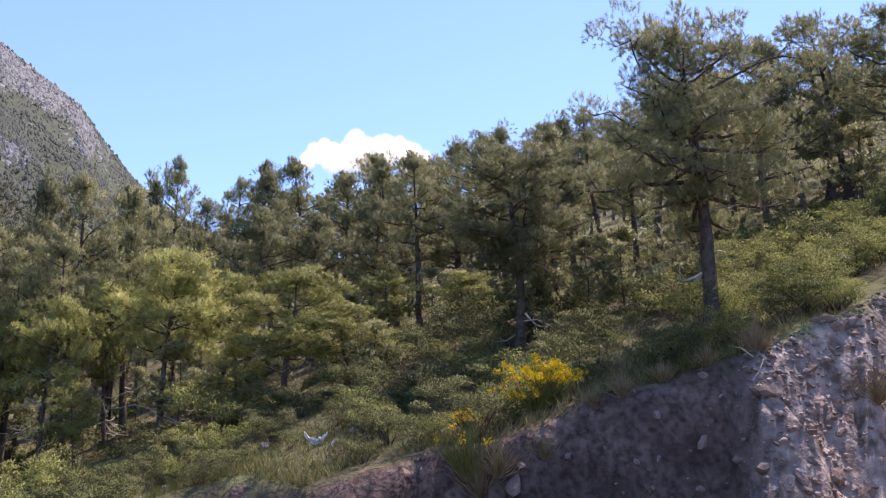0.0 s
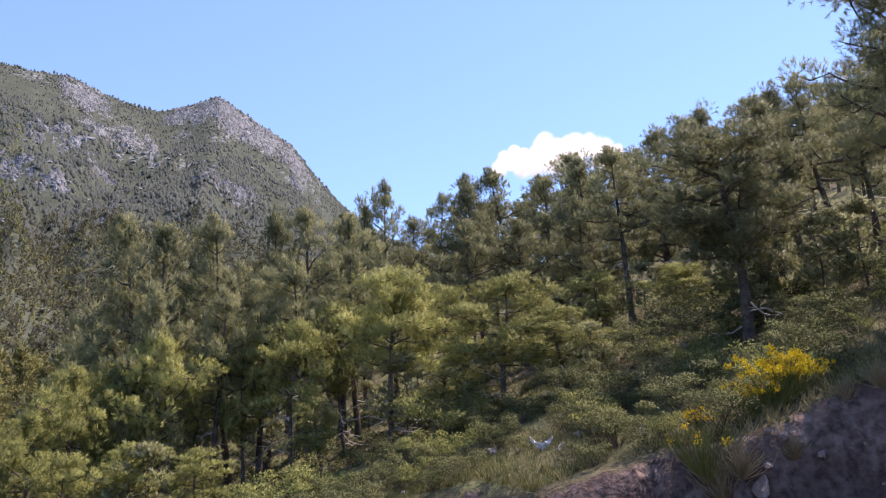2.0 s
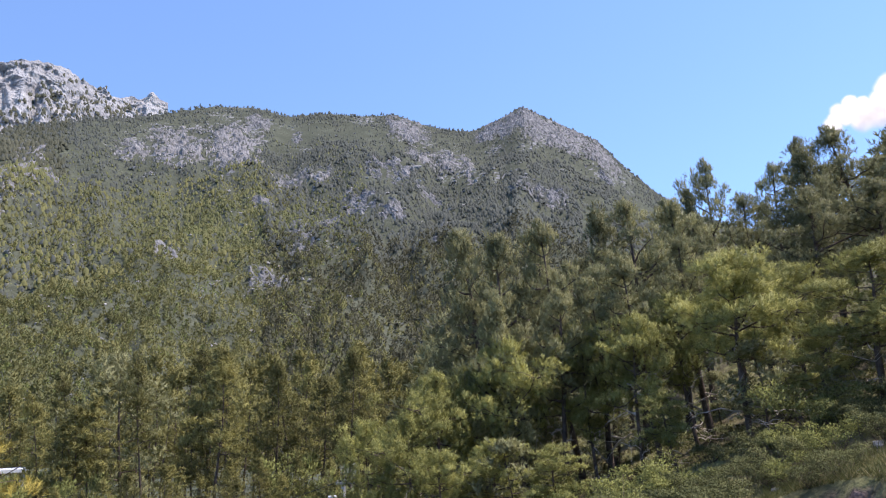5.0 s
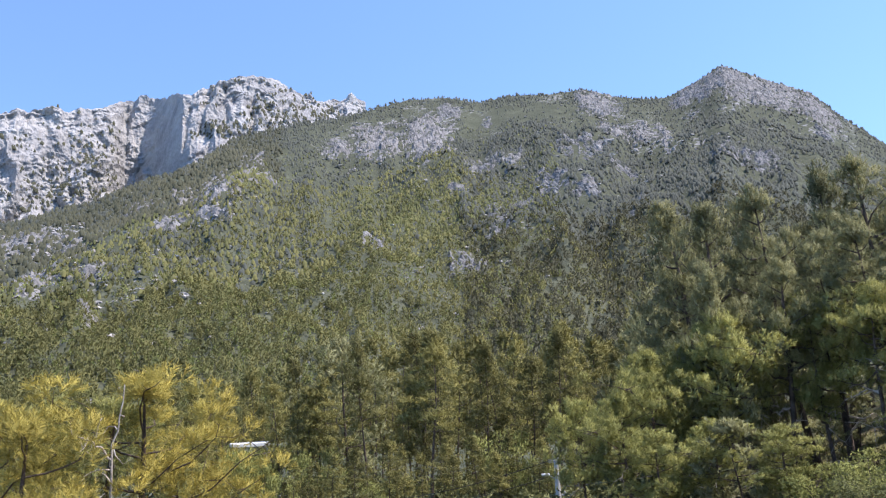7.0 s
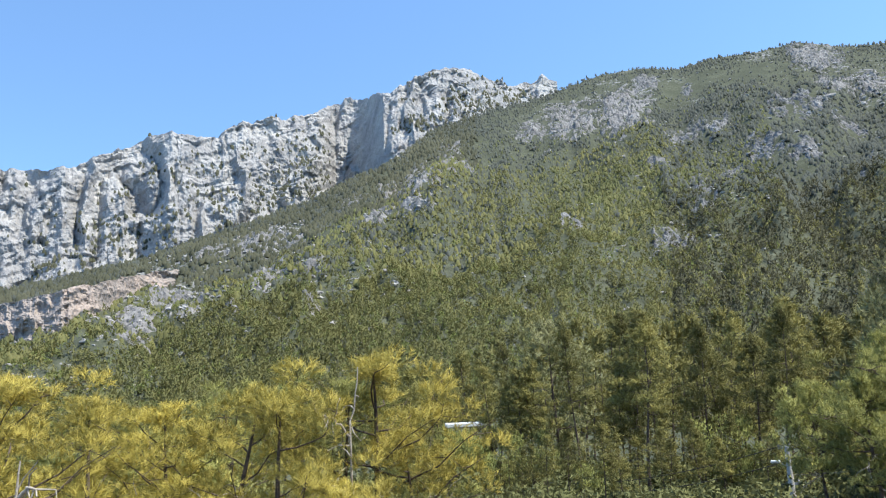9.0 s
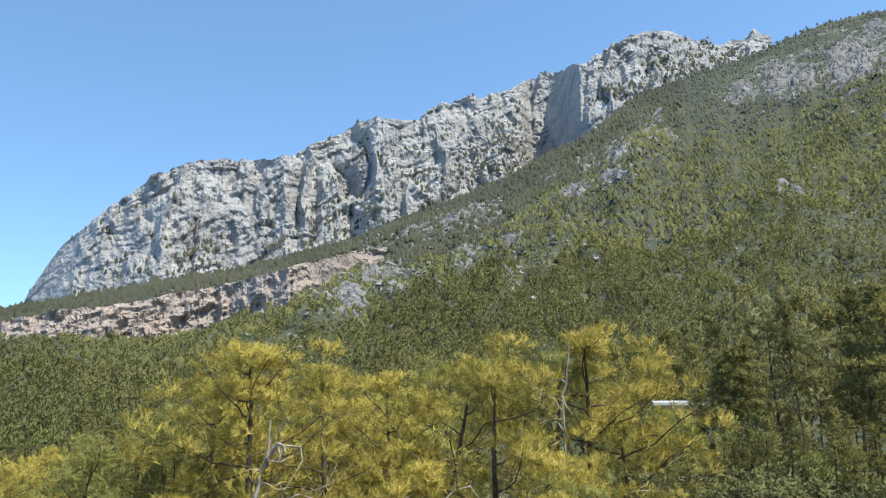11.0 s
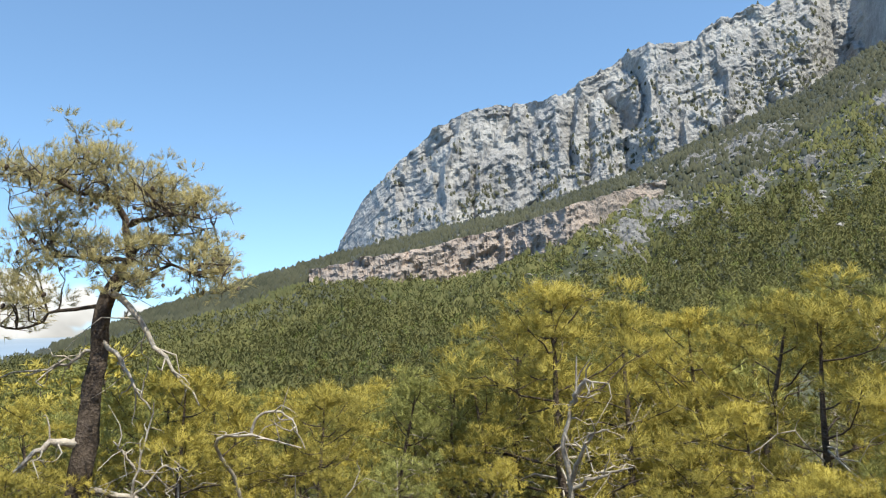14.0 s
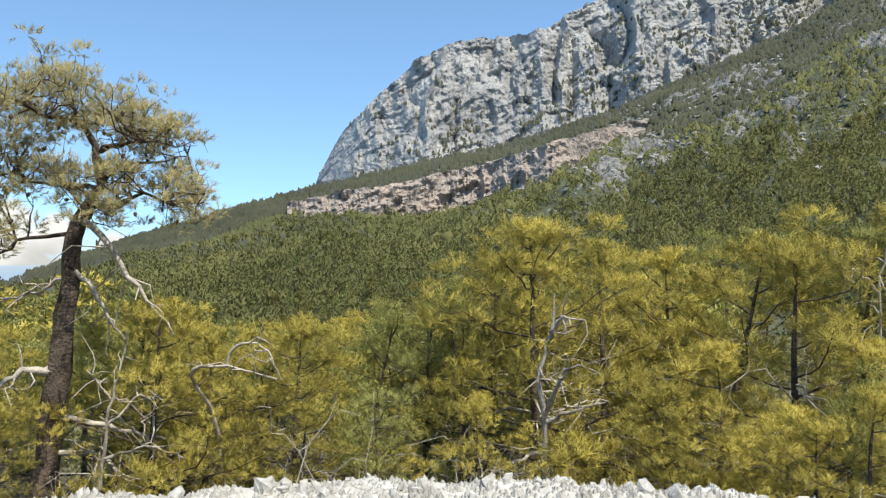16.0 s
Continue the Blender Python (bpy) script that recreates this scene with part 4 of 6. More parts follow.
for i in range(150):
    psi = 88 + 68 * ((i * 0.618 + 0.2) % 1)
    r = 15 + 24 * rng.random()
    up = float(np.interp(psi, [88, 104, 112, 124, 140, 156], [-1.0, -3.0, -4.2, -4.2, -5.0, -5.5])) - 3.0 * rng.random()
    far_gold.append((psi, r, min(max(1.65 + r * math.tan(radians(up)) - float(land(psi, r)), 1.2), 6.0), 1.15))
for i in range(60):
    psi = 128 + 30 * rng.random()
    r = 34 + 40 * rng.random()
    far_gold.append((psi, r, 3.0 + 2.0 * rng.random(), 1.3))
back_gold = Kind("pine_tree", [
    pine_meshes("back_gold", 85 + k, 4, 0.12, 1.5, 0.06, 15, 2.6, 7, 6, 0.20, 0.066, NEEDLE_GOLD if k == 1 else NEEDLE_YOUNG, (0.1, 0.1), 0, 0.2, 0.38, 0.6, detail=False, lift=0.7) for k in range(3)], 4, "", "", "")
for psi, r, size, slim in far_gold:
    if r < 24:
        mid_gold.put(psi, r, size, slim=slim)
for k in range(3):
    joined_wood("slope_gold_wood", "golden-green pines on the slope below the road,", Kind("", [back_gold.shapes[k]], 4, "", "", ""), [p for p in far_gold if p[1] >= 24][k::3])
joined_wood("valley_wood", "slender green pines filling the valley wood,", far_valley_pine, rest)
wood_pine.top(63, 66, 5.6, which=2, slim=0.9)

# golden pines just beyond the gravel bank
FRONT_ROW = (
    (76.0, 13.0, 4.6, 0), (74.0, 13.2, -1.2, 2), (79.0, 14, 2.3, 3), (82.8, 11.2, 2.0, 2), (87.0, 13.0, 2.7, 1), (91.2, 14.5, 1.5, 0), (95.2, 13.5, 2.0, 2),
    (98.9, 11.4, 3.9, 0), (102.3, 13.5, 1.2, 0), (105.3, 12.5, -1.5, 3), (108.5, 13.5, -2.2, 4), (112.0, 13, -3.3, 3), (117, 11.5, -3.8, 0), (120.6, 13, -4.0, 1),
)
BACK_ROW = (
    (124.5, 13.4, -3.0, 2), (128, 13, -2.3, 0), (131.5, 15, -4.0, 4), (86.0, 18, 2.4, 4), (93.5, 18, 0.2, 3), (101, 18, -0.5, 2), (80.5, 18, 2.2, 3),
    (113.5, 18, -3.6, 1), (138.5, 13.5, -5.5, 2), (142.5, 13, -4.8, 0), (136.0, 17, -3.8, 1), (140.5, 18, -4.6, 3), (145, 17, -4.5, 1), (147, 12, -4.0, 2),
)
SIDE_ROW = ((127.0, 11.2, -2.0, 2), (123.4, 12.2, -4.2, 2), (79.4, 8.4, -7.2, 2), (82.4, 8.8, -9.6, 0), (80.5, 10.2, -4.5, 2), (77.2, 9.8, -6.0, 4), (84.5, 9.6, -9.0, 2), (92.0, 9.8, -8.0, 0), (104.5, 9.8, -9.0, 2), (111.5, 10.0, -8.5, 4), (116.5, 9.6, -9.5, 2), (137.2, 10.8, -8.0, 0), (88.4, 10.2, -5.0, 2))
for psi, r, up, k in FRONT_ROW + BACK_ROW + SIDE_ROW:
    gold_pine.top(psi, r, up - 0.2, which=k)

low = [(54 + 24 * rng.random(), 36 + 10 * rng.random(), 0.8 + 1.2 * rng.random(), 1.2) for i in range(42)]
low += [(38 + 40 * rng.random(), 46 + 34 * rng.random(), 1.5 + 2.2 * rng.random(), 1.2) for i in range(110)]
low += [(33 + 24 * rng.random(), 28 + 22 * rng.random(), 0.9 + 1.3 * rng.random(), 1.3) for i in range(95)]
joined_wood("valley_undergrowth", "dark bushes under the valley pines,", low_dark_shrub, low, (("foliage", "leaves"), ("stem", "stems")))

# leafy trees among the valley pines
leafy_tree = Kind("broadleaf_tree", [shrub_meshes("leafy_tree", 66, 1.0, LEAF_BRIGHT, 1400, 0.032, 0.02, 0.85)], 1.0,
                  "bright green broadleaf tree among valley pines", "tree", "broadleaf trees in the valley")
for psi, r, up in ((65.8, 58, -2.0), (64.0, 62, -3.5), (52.0, 52, -1.2), (51.2, 50, -3.0), (40.0, 47, 1.5), (67.6, 50, -3.5), (74.8, 60, -2.5), (61.0, 47, -4.5), (70.6, 66, -2.35), (69.4, 64, -2.6), (71.6, 67, -2.5), (70.0, 69, -1.7), (70.9, 70, -1.75), (69.2, 70, -1.7), (70.4, 68, -1.8)):
    leafy_tree.put(psi, r, 1.65 + r * math.tan(radians(up)) - float(land(psi, r)), slim=0.6, sink=0.2)


# ---- far woods ----
def far_wood(name, label, mat, count, seed, place, tall, sides=5, spots=None):
    """Many small far trees in one mesh: ragged crowns that taper over two uneven rings to a tip."""
    gen = np.random.default_rng(seed)
    if spots is None:
        psi, r = place(gen, count)
        z = land(psi, r)
        x, y = polar(psi, r)
        keep = z > -55
        x, y, z = x[keep], y[keep], z[keep]
    else:
        x, y, z = spots.T
    n = len(x)
    h = tall * (0.5 + 0.8 * gen.random(n))
    w = h * (0.28 + 0.18 * gen.random(n))
    a = np.linspace(0, 2 * np.pi, sides, endpoint=False)[None, :] + gen.random((n, 1)) * 6.28
    rings, soft = [], []
    for up, k, tilt in ((0.02, 0.85, 0.5), (0.52, 0.82, 0.9)):
        jit = k * (0.6 + 0.8 * gen.random((n, sides)))
        rings.append(np.stack([np.cos(a) * jit * w[:, None], np.sin(a) * jit * w[:, None], h[:, None] * (up + 0.2 * (gen.random((n, sides)) - 0.5))], -1))
        soft.append(np.stack([np.cos(a), np.sin(a), tilt + 0 * a], -1))
    tip = np.stack([gen.normal(0, 0.08, n) * h, gen.normal(0, 0.08, n) * h, h], -1)[:, None]
    per = 2 * sides + 1
    v = np.concatenate([*rings, tip], 1) + np.stack([x, y, z - 0.3], -1)[:, None]
    j = np.arange(sides)
    k = (j + 1) % sides
    one = np.concatenate([np.stack([j, k, k + sides], -1), np.stack([j, k + sides, j + sides], -1), np.stack([j + sides, k + sides, np.full(sides, 2 * sides)], -1)])
    f = (one[None] + (np.arange(n) * per)[:, None, None]).reshape(-1, 3)
    soft = np.concatenate([*soft, np.tile([0, 0, 1.0], (n, 1, 1))], 1)
    ob = new(name, mesh_of(name, v.reshape(-1, 3), f, mat, normals=unit(soft + gen.normal(0, 0.12, soft.shape)).reshape(-1, 3)))
    return tagged(ob, label, "forest", kind="stuff")


def sow(lo_s, hi_s, lo_psi, hi_psi, power=1.0, bare=0.9, young=None):
    """Scatter over the mountain between two shares of its depth, thinner on bare rock."""
    def place(gen, count):
        psi = lo_psi + (hi_psi - lo_psi) * gen.random(count * 3)
        s = lo_s + (hi_s - lo_s) * gen.random(count * 3) ** power
        r = 130 + (ridge_distance(psi) - 130) * s
        keep = gen.random(count * 3) > bare * rock_share(psi, r)
        if young is not None:
            keep &= gen.random(count * 3) < 0.12 + 0.88 * (patch(psi, r) if young else 1 - patch(psi, r))
        return psi[keep][:count], r[keep][:count]
    return place


BAND_PSI = [89, 91.4, 94.2, 97.5, 100.9, 104.4, 107.9, 111.4, 114.9, 118.4]
BAND_LOW = [6.2, 5.6, 4.7, 4.6, 5.2, 3.9, 3.3, 3.05, 3.05, 3.1]
BAND_TOP = [8.2, 9.9, 9.5, 8.6, 7.6, 6.8, 5.9, 5.2, 4.7, 3.9]


def off_cliff(place):
    """Leave the bare cliff bands free of trees."""
    def chosen(gen, count):
        psi, r = place(gen, count)
        up = np.degrees(np.arctan2(land(psi, r) - 1.65, r))
        bare = (psi > 88) & (psi < 119) & (up > np.interp(psi, BAND_PSI, BAND_LOW) - 0.7) & (up < np.interp(psi, BAND_PSI, BAND_TOP)) & (gen.random(len(psi)) < 0.7)
        return psi[~bare], r[~bare]
    return chosen


def leafy_wood(name, label, mat, place, count, seed, tall, squat=0.0):
    """Nearer trees on the slope as rounded crowns of small blades, finer where they stand nearer."""
    gen = np.random.default_rng(seed)
    psi, r = place(gen, count)
    vs, ns = [], []
    for lo, hi, blades, size in ((0, 145, 120, 0.11), (145, 260, 64, 0.165), (260, 420, 32, 0.225), (420, 9999, 15, 0.31)):
        k = (r >= lo) & (r < hi)
        n = int(k.sum())
        if not n:
            continue
        x, y = polar(psi[k], r[k])
        h = tall * (0.42 + 0.8 * gen.random(n))
        u = gen.random((n, blades)) ** 0.75
        a = gen.random((n, blades)) * 6.283
        lobe = 0.75 + 0.35 * np.sin(2 * a + 9 * gen.random((n, 1))) * np.sin(5 * u + 6 * gen.random((n, 1)))
        rad = (0.34 + 0.12 * squat) * np.sqrt(np.clip(1.02 - u ** (1.3 + squat), 0.02, 1)) * lobe * (0.6 + 0.45 * gen.random((n, blades)) ** 0.5) * (0.75 + 0.5 * gen.random((n, 1)))
        o = np.stack([np.cos(a) * rad, np.sin(a) * rad, 0.12 + u * 0.86], -1)
        c = (o * h[:, None, None] + np.stack([x, y, land(psi[k], r[k])], -1)[:, None]).reshape(-1, 3)
        out = unit(np.stack([0.6 * np.cos(a), 0.6 * np.sin(a), 0.7 + 0.6 * u], -1)).reshape(-1, 3)
        d = unit(out + gen.normal(0, 0.55, out.shape))
        side = unit(np.cross(d, out + gen.normal(0, 0.6, d.shape))) * tall * size * 0.27
        tip = c + d * tall * size * (0.7 + 0.6 * gen.random((len(d), 1)))
        flip = (np.cross(2 * side, tip - c) * out).sum(1, keepdims=True) < 0
        side = np.where(flip, -side, side)
        vs.append(np.stack([c - side, c + side, tip], 1).reshape(-1, 3))
        ns.append(np.repeat(unit(out + gen.normal(0, 0.15, out.shape)), 3, 0))
    v = np.concatenate(vs)
    return tagged(new(name, mesh_of(name, v, np.arange(len(v)).reshape(-1, 3), mat, normals=np.concatenate(ns))), label, "forest", kind="stuff")


far_wood("far_pine_wood", "dark pine wood on the mountain slope, greyed to stand for haze", HAZED_PINE, 27000, 1, off_cliff(sow(0.36, 1.0, 16, 142, 0.75, 0.72, False)), 4.4, 4)
far_wood("crest_pine_wood", "dark pine belt below the limestone wall", NORTH_PINE, 10000, 14, off_cliff(sow(0.66, 1.0, 68, 136, 1.0, 0.35)), 6.4, 5)
far_wood("ridge_pine_wood", "dark pines standing along the mountain ridge", HAZED_PINE, 1500, 2, sow(0.955, 1.0, 20, 142, 1.0, 0.5), 5.5)
far_wood("far_young_wood", "young green pine wood on the mountain slope", FAR_YOUNG, 11000, 3, off_cliff(sow(0.40, 0.80, 46, 142, 1.0, 0.75, True)), 3.8, 4)
leafy_wood("slope_wood", "dark green pines on the lower mountain slope", SLOPE_PINE, off_cliff(sow(0.05, 0.60, 48, 145, 0.8, 0.85, False)), 7000, 6, 5.6, 0.35)
leafy_wood("slope_young_wood", "young green pines on the lower mountain slope", FAR_YOUNG, off_cliff(sow(0.04, 0.54, 46, 145, 0.8, 0.6, True)), 6800, 7, 4.6, 0.3)
leafy_wood("lower_slope_wood", "mixed green pines on the foot of the mountain", SLOPE_PINE, sow(0.05, 0.36, 32, 92, 0.75, 0.8), 5600, 11, 4.8, 0.25)
leafy_wood("spur_wood", "green pines on the slope below the road", SLOPE_PINE, lambda gen, n: (84 + 72 * gen.random(n), 62 + 80 * gen.random(n) ** 0.8), 900, 12, 4.4, 0.45)
leafy_wood("slope_scrub", "bright green scrub among rocks on the slope", FAR_SHRUB, off_cliff(sow(0.04, 0.5, 46, 130, 0.9, 0.2)), 5200, 8, 3.6, 0.7)
far_wood("mid_slope_wood", "dense green pine wood covering the middle slope", SLOPE_PINE, 11000, 9, off_cliff(sow(0.32, 0.64, 52, 145, 0.9, 0.85)), 4.4, 4)
far_wood("north_slope_wood", "dense dark pine wood below the rocky peak", HAZED_PINE, 8000, 19, sow(0.34, 0.75, 20, 54, 0.9, 0.8), 5.0, 5)
leafy_wood("north_foot_wood", "dark pines on the foot of the northern slope", NORTH_PINE, sow(0.04, 0.42, 26, 54, 0.8, 0.7), 5200, 20, 6.0)
far_wood("wall_pine_wood", "scattered dark pines rooted in the limestone wall", NORTH_PINE, 0, 5, None, 7.0, 5, WALL_SPOTS)


# ---- cliff bands and boulders on the spur ----
def where_up(psi, up):
    """Distance at which the mountain stands at an angle above the eye."""
    rs = np.linspace(200, float(ridge_distance(psi)), 300)
    e = np.degrees(np.arctan2(land(np.full(300, psi), rs) - 1.65, rs))
    return float(rs[min(int(np.searchsorted(np.maximum.accumulate(e), up)), 299)])


def cliff_band(name, label, psis, bottoms, tops, mat, seed):
    """A stratified cliff along the slope, its ledges standing out by turns."""
    cols = np.arange(psis[0], psis[-1], 0.09)
    low, high = np.interp(cols, psis, bottoms), np.interp(cols, psis, tops)
    rough = fbm(cols / 1.2, cols * 0 + seed, 4, seed)
    low, high = low + 0.5 * rough, high + 0.35 * fbm(cols / 0.8, cols * 0 + 9, 4, seed + 1)
    foot = np.array([where_up(c, l - 0.15) for c, l in zip(cols, low)])
    foot = np.convolve(np.pad(foot, 20, mode="edge"), np.ones(41) / 41, "valid") - 4
    vs = np.linspace(0, 1, 34)
    z0, z1 = 1.65 + foot * np.tan(np.radians(low - 0.5)), 1.65 + (foot + 12) * np.tan(np.radians(high))
    zz = z0[:, None] + (z1 - z0)[:, None] * np.minimum(vs / 0.88, 1)[None]
    cc = np.broadcast_to(cols[:, None], zz.shape)
    warp = 4.0 * fbm(cc / 1.6, zz / 14, 4, seed + 4)
    ledges = vnoise(zz / 5.5 + cc * 0.5 + warp, cc / 1.4, seed) ** 2 * 1.4 + 0.5 * fbm(cc / 0.5, zz / 2.2, 4, seed + 3)
    blocks = ridged(cc / 0.8, zz / 9 + cc * 0.4, 4, seed + 2)
    joints = ridged(cc / 0.45 + warp * 0.1, zz / 16, 3, seed + 5)
    rr = foot[:, None] + 15 * vs[None] - 5 * ledges - 12 * (blocks - 0.6) - 5 * (joints - 0.6)
    rr = np.where(vs[None] > 0.88, rr + 60 * (vs[None] - 0.88) / 0.12, rr)
    zz = np.where(vs[None] > 0.88, zz - 6 * (vs[None] - 0.88) / 0.12, zz)
    x, y = polar(cc, rr)
    ob = new(name, mesh_of(name, np.stack([x, y, zz], -1).reshape(-1, 3), grid_faces(len(cols), len(vs)), mat))
    return tagged(ob, label, "cliff")


cliff_band("cliff_band", "reddish stratified limestone cliff band across wooded spur", [91.2, 94.2, 97.5, 100.9, 104.4, 107.9, 111.4, 114.9, 118.6], [9.3, 8.4, 6.3, 5.2, 3.8, 3.2, 2.95, 2.95, 3.0],
           [9.9, 9.5, 8.6, 7.6, 6.8, 5.9, 5.2, 4.7, 3.9], REDROCK, 3)


def crag(psi0, up0, half, tall, seed):
    """A broken rock outcrop: stepped blocks that rise out of the slope and sink into it at their edges."""
    r0, r1 = where_up(psi0, up0 - 1.25 * tall), where_up(psi0, up0 + 1.25 * tall)
    mean = 0.5 * (r0 + r1)
    wide = mean * radians(1.25 * half)
    nu, nv = int(np.clip(2 * wide / 1.5, 14, 54)), int(np.clip((r1 - r0) / 1.6, 14, 44))
    pp, rr = np.meshgrid(psi0 + np.degrees(np.linspace(-wide, wide, nu) / mean), np.linspace(r0, r1, nv), indexing="ij")
    x, y = polar(pp, rr)
    edge = 1 - ((pp - psi0) / (1.25 * half)) ** 2 - ((rr - mean) / max(0.5 * (r1 - r0), 1)) ** 2
    lump = edge + 2.6 * fbm(x / 17, y / 17, 4, seed % 8)
    bed = (rr + 0.5 * x + 9 * fbm(x / 22, y / 22, 3, (seed + 3) % 8)) / 6.5
    blocks = 1.7 * (ridged(x / 9, y / 9, 4, (seed + 1) % 8) - 0.62) + 0.55 * (bed - np.floor(bed))
    size = np.interp(mean, [250, 500, 1100], [3.4, 4.6, 4.8])
    z = land(pp, rr) + size * np.clip(0.5 * lump + blocks - 0.50, -1.4, 1.5) + 0.5 * fbm(x / 1.6, y / 1.6, 3, 5)
    push = 0.35 * size * blocks
    x, y = polar(pp + np.degrees(0.6 * fbm(x / 3, y / 3, 3, 2) / mean), rr - push)
    me = mesh_of("rock_outcrop", np.stack([x, y, z], -1).reshape(-1, 3), grid_faces(nu, nv), CRAG)
    return tagged(new("rock_outcrop", me), "broken pale grey limestone outcrop among mountain pines", "rock outcrop", "rock outcrops on the mountain")


for i, row in enumerate(PEAK_CRAGS + MIDDLE_CRAGS + SPUR_CRAGS):
    crag(*row, i)


def stone_mesh(name, seed, mat, cuts=2, jitter=0.3):
    bm = bmesh.new()
    bmesh.ops.create_icosphere(bm, subdivisions=cuts, radius=0.5)
    gen = np.random.default_rng(seed)
    squash = 0.6 + 0.5 * gen.random(3)
    for v in bm.verts:
        k = 1 + jitter * (noise.noise(v.co * 2.1 + Vector((seed * 3.1, 0, 0))) + 0.5 * noise.noise(v.co * 5 + Vector((0, seed, 0))))
        v.co = Vector((v.co.x * squash[0], v.co.y * squash[1], v.co.z * squash[2] * 0.8)) * k
    me = bpy.data.meshes.new(name)
    bm.to_mesh(me)
    bm.free()
    me.materials.append(mat)
    return me


BOULDERS = [stone_mesh("boulder", k, BOULDER, 2, 0.7) for k in range(5)]
laid, far_stones = 0, []
# outcrops: heading, angle up, spread in degrees, how many, size
LOW_ROCKS = (
    (107.6, 2.9, 1.6, 12, 7), (103.3, 3.6, 1.2, 8, 6), (95.0, 5.4, 0.3, 2, 8), (91.5, 5.7, 0.5, 4, 6), (53.0, 11.0, 1.3, 12, 9), (54.2, 9.6, 1.0, 8, 8), (60.0, 14.2, 1.0, 6, 9),
    (66, 13.0, 2.5, 12, 9), (62.0, 18.2, 1.8, 12, 14), (48, 17.5, 3.5, 16, 14), (56, 16.7, 2.5, 12, 11),
)
HIGH_ROCKS = (
    (71, 15.6, 1.6, 12, 11), (75, 14.6, 2.0, 12, 11), (73, 11.3, 2.5, 12, 9), (84, 10.8, 2.5, 16, 9), (80, 9.0, 3.0, 14, 8), (87, 12.0, 1.5, 8, 10), (68, 9.5, 2.5, 10, 8),
    (41, 18.5, 2.0, 14, 16), (101.5, 2.3, 0.6, 4, 6), (89.6, 7.5, 1.0, 9, 8), (91.8, 6.7, 1.0, 10, 8),
)
BELT_ROCKS = (
    (94.0, 5.9, 1.0, 10, 8), (96.2, 4.9, 0.9, 9, 8), (89, 10.8, 1.2, 11, 9), (86, 11.6, 1.2, 11, 9), (83, 12.4, 1.2, 11, 10), (80, 13.2, 1.2, 11, 10), (77, 14.0, 1.2, 9, 11),
    (86, 9.0, 1.6, 12, 7), (90, 8.2, 1.4, 12, 8), (82, 9.6, 1.8, 12, 7),
)
for psi0, up0, spread, count, size in LOW_ROCKS + HIGH_ROCKS + BELT_ROCKS:
    for i in range(int(count * 1.3)):
        psi = psi0 + float(rng.normal(0, spread * 0.9))
        r = where_up(psi, up0 + float(rng.normal(0, spread * 0.33)))
        k = int(rng.integers(5))
        s = size * (0.14 + 0.42 * rng.random() ** 1.5)
        m = Matrix.LocRotScale(spot(psi, r) + Vector((0, 0, s * 0.12)), Euler((0.3 * rng.random(), 0.3 * rng.random(), 6.28 * rng.random())), (s * 1.3, s, s))
        laid += 1
        if laid > 280:
            v, f = raw(BOULDERS[k])
            far_stones.append((v @ np.array(m.to_3x3()).T + np.array(m.translation), f))
            continue
        ob = new("boulder", BOULDERS[k])
        ob.matrix_basis = m
        tagged(ob, "pale limestone boulder among trees on the slope", "boulder", "boulders on the mountain")



def scree():
    """Angular rocks strewn over the bare parts of the mountain."""
    gen = np.random.default_rng(33)
    psi = 22 + 96 * gen.random(60000)
    share = 0.10 + 0.88 * gen.random(60000)
    r = 130 + (ridge_distance(psi) - 130) * share
    keep = gen.random(60000) < 0.03 + rock_share(psi, r) ** 1.5 * 0.30
    psi, r, n = psi[keep][:5200], r[keep][:5200], min(int(keep.sum()), 5200)
    x, y = polar(psi, r)
    block, tri = raw(stone_mesh("scree_block", 60, BOULDER, 1, 0.2))
    one = block * np.array([2.2, 2.2, 1.5])
    a = gen.random(n) * 6.28
    turn = np.zeros((n, 3, 3))
    turn[:, 0, 0], turn[:, 0, 1], turn[:, 1, 0], turn[:, 1, 1], turn[:, 2, 2] = np.cos(a), -np.sin(a), np.sin(a), np.cos(a), 1
    size = (0.5 + 2.9 * gen.random(n) ** 2.4) * np.interp(r, [200, 900], [0.7, 1.5])
    v = np.einsum("nij,nkj->nki", turn, one[None] * (0.6 + 0.8 * gen.random((n, len(one), 3)))) * size[:, None, None] + np.stack([x, y, land(psi, r) + 0.1 * size], -1)[:, None]
    f = (tri[None] + len(one) * np.arange(n)[:, None, None]).reshape(-1, 3)
    tagged(new("scree", mesh_of("scree", v.reshape(-1, 3), f, BOULDER)), "angular pale rocks strewn between pines on the mountain", "rocks", kind="stuff")


scree()
tagged(new("outcrop_rocks", mesh_of("outcrop_rocks", *merged(far_stones), BOULDER)), "scattered pale limestone rocks across the mountain slope", "rocks", kind="stuff")


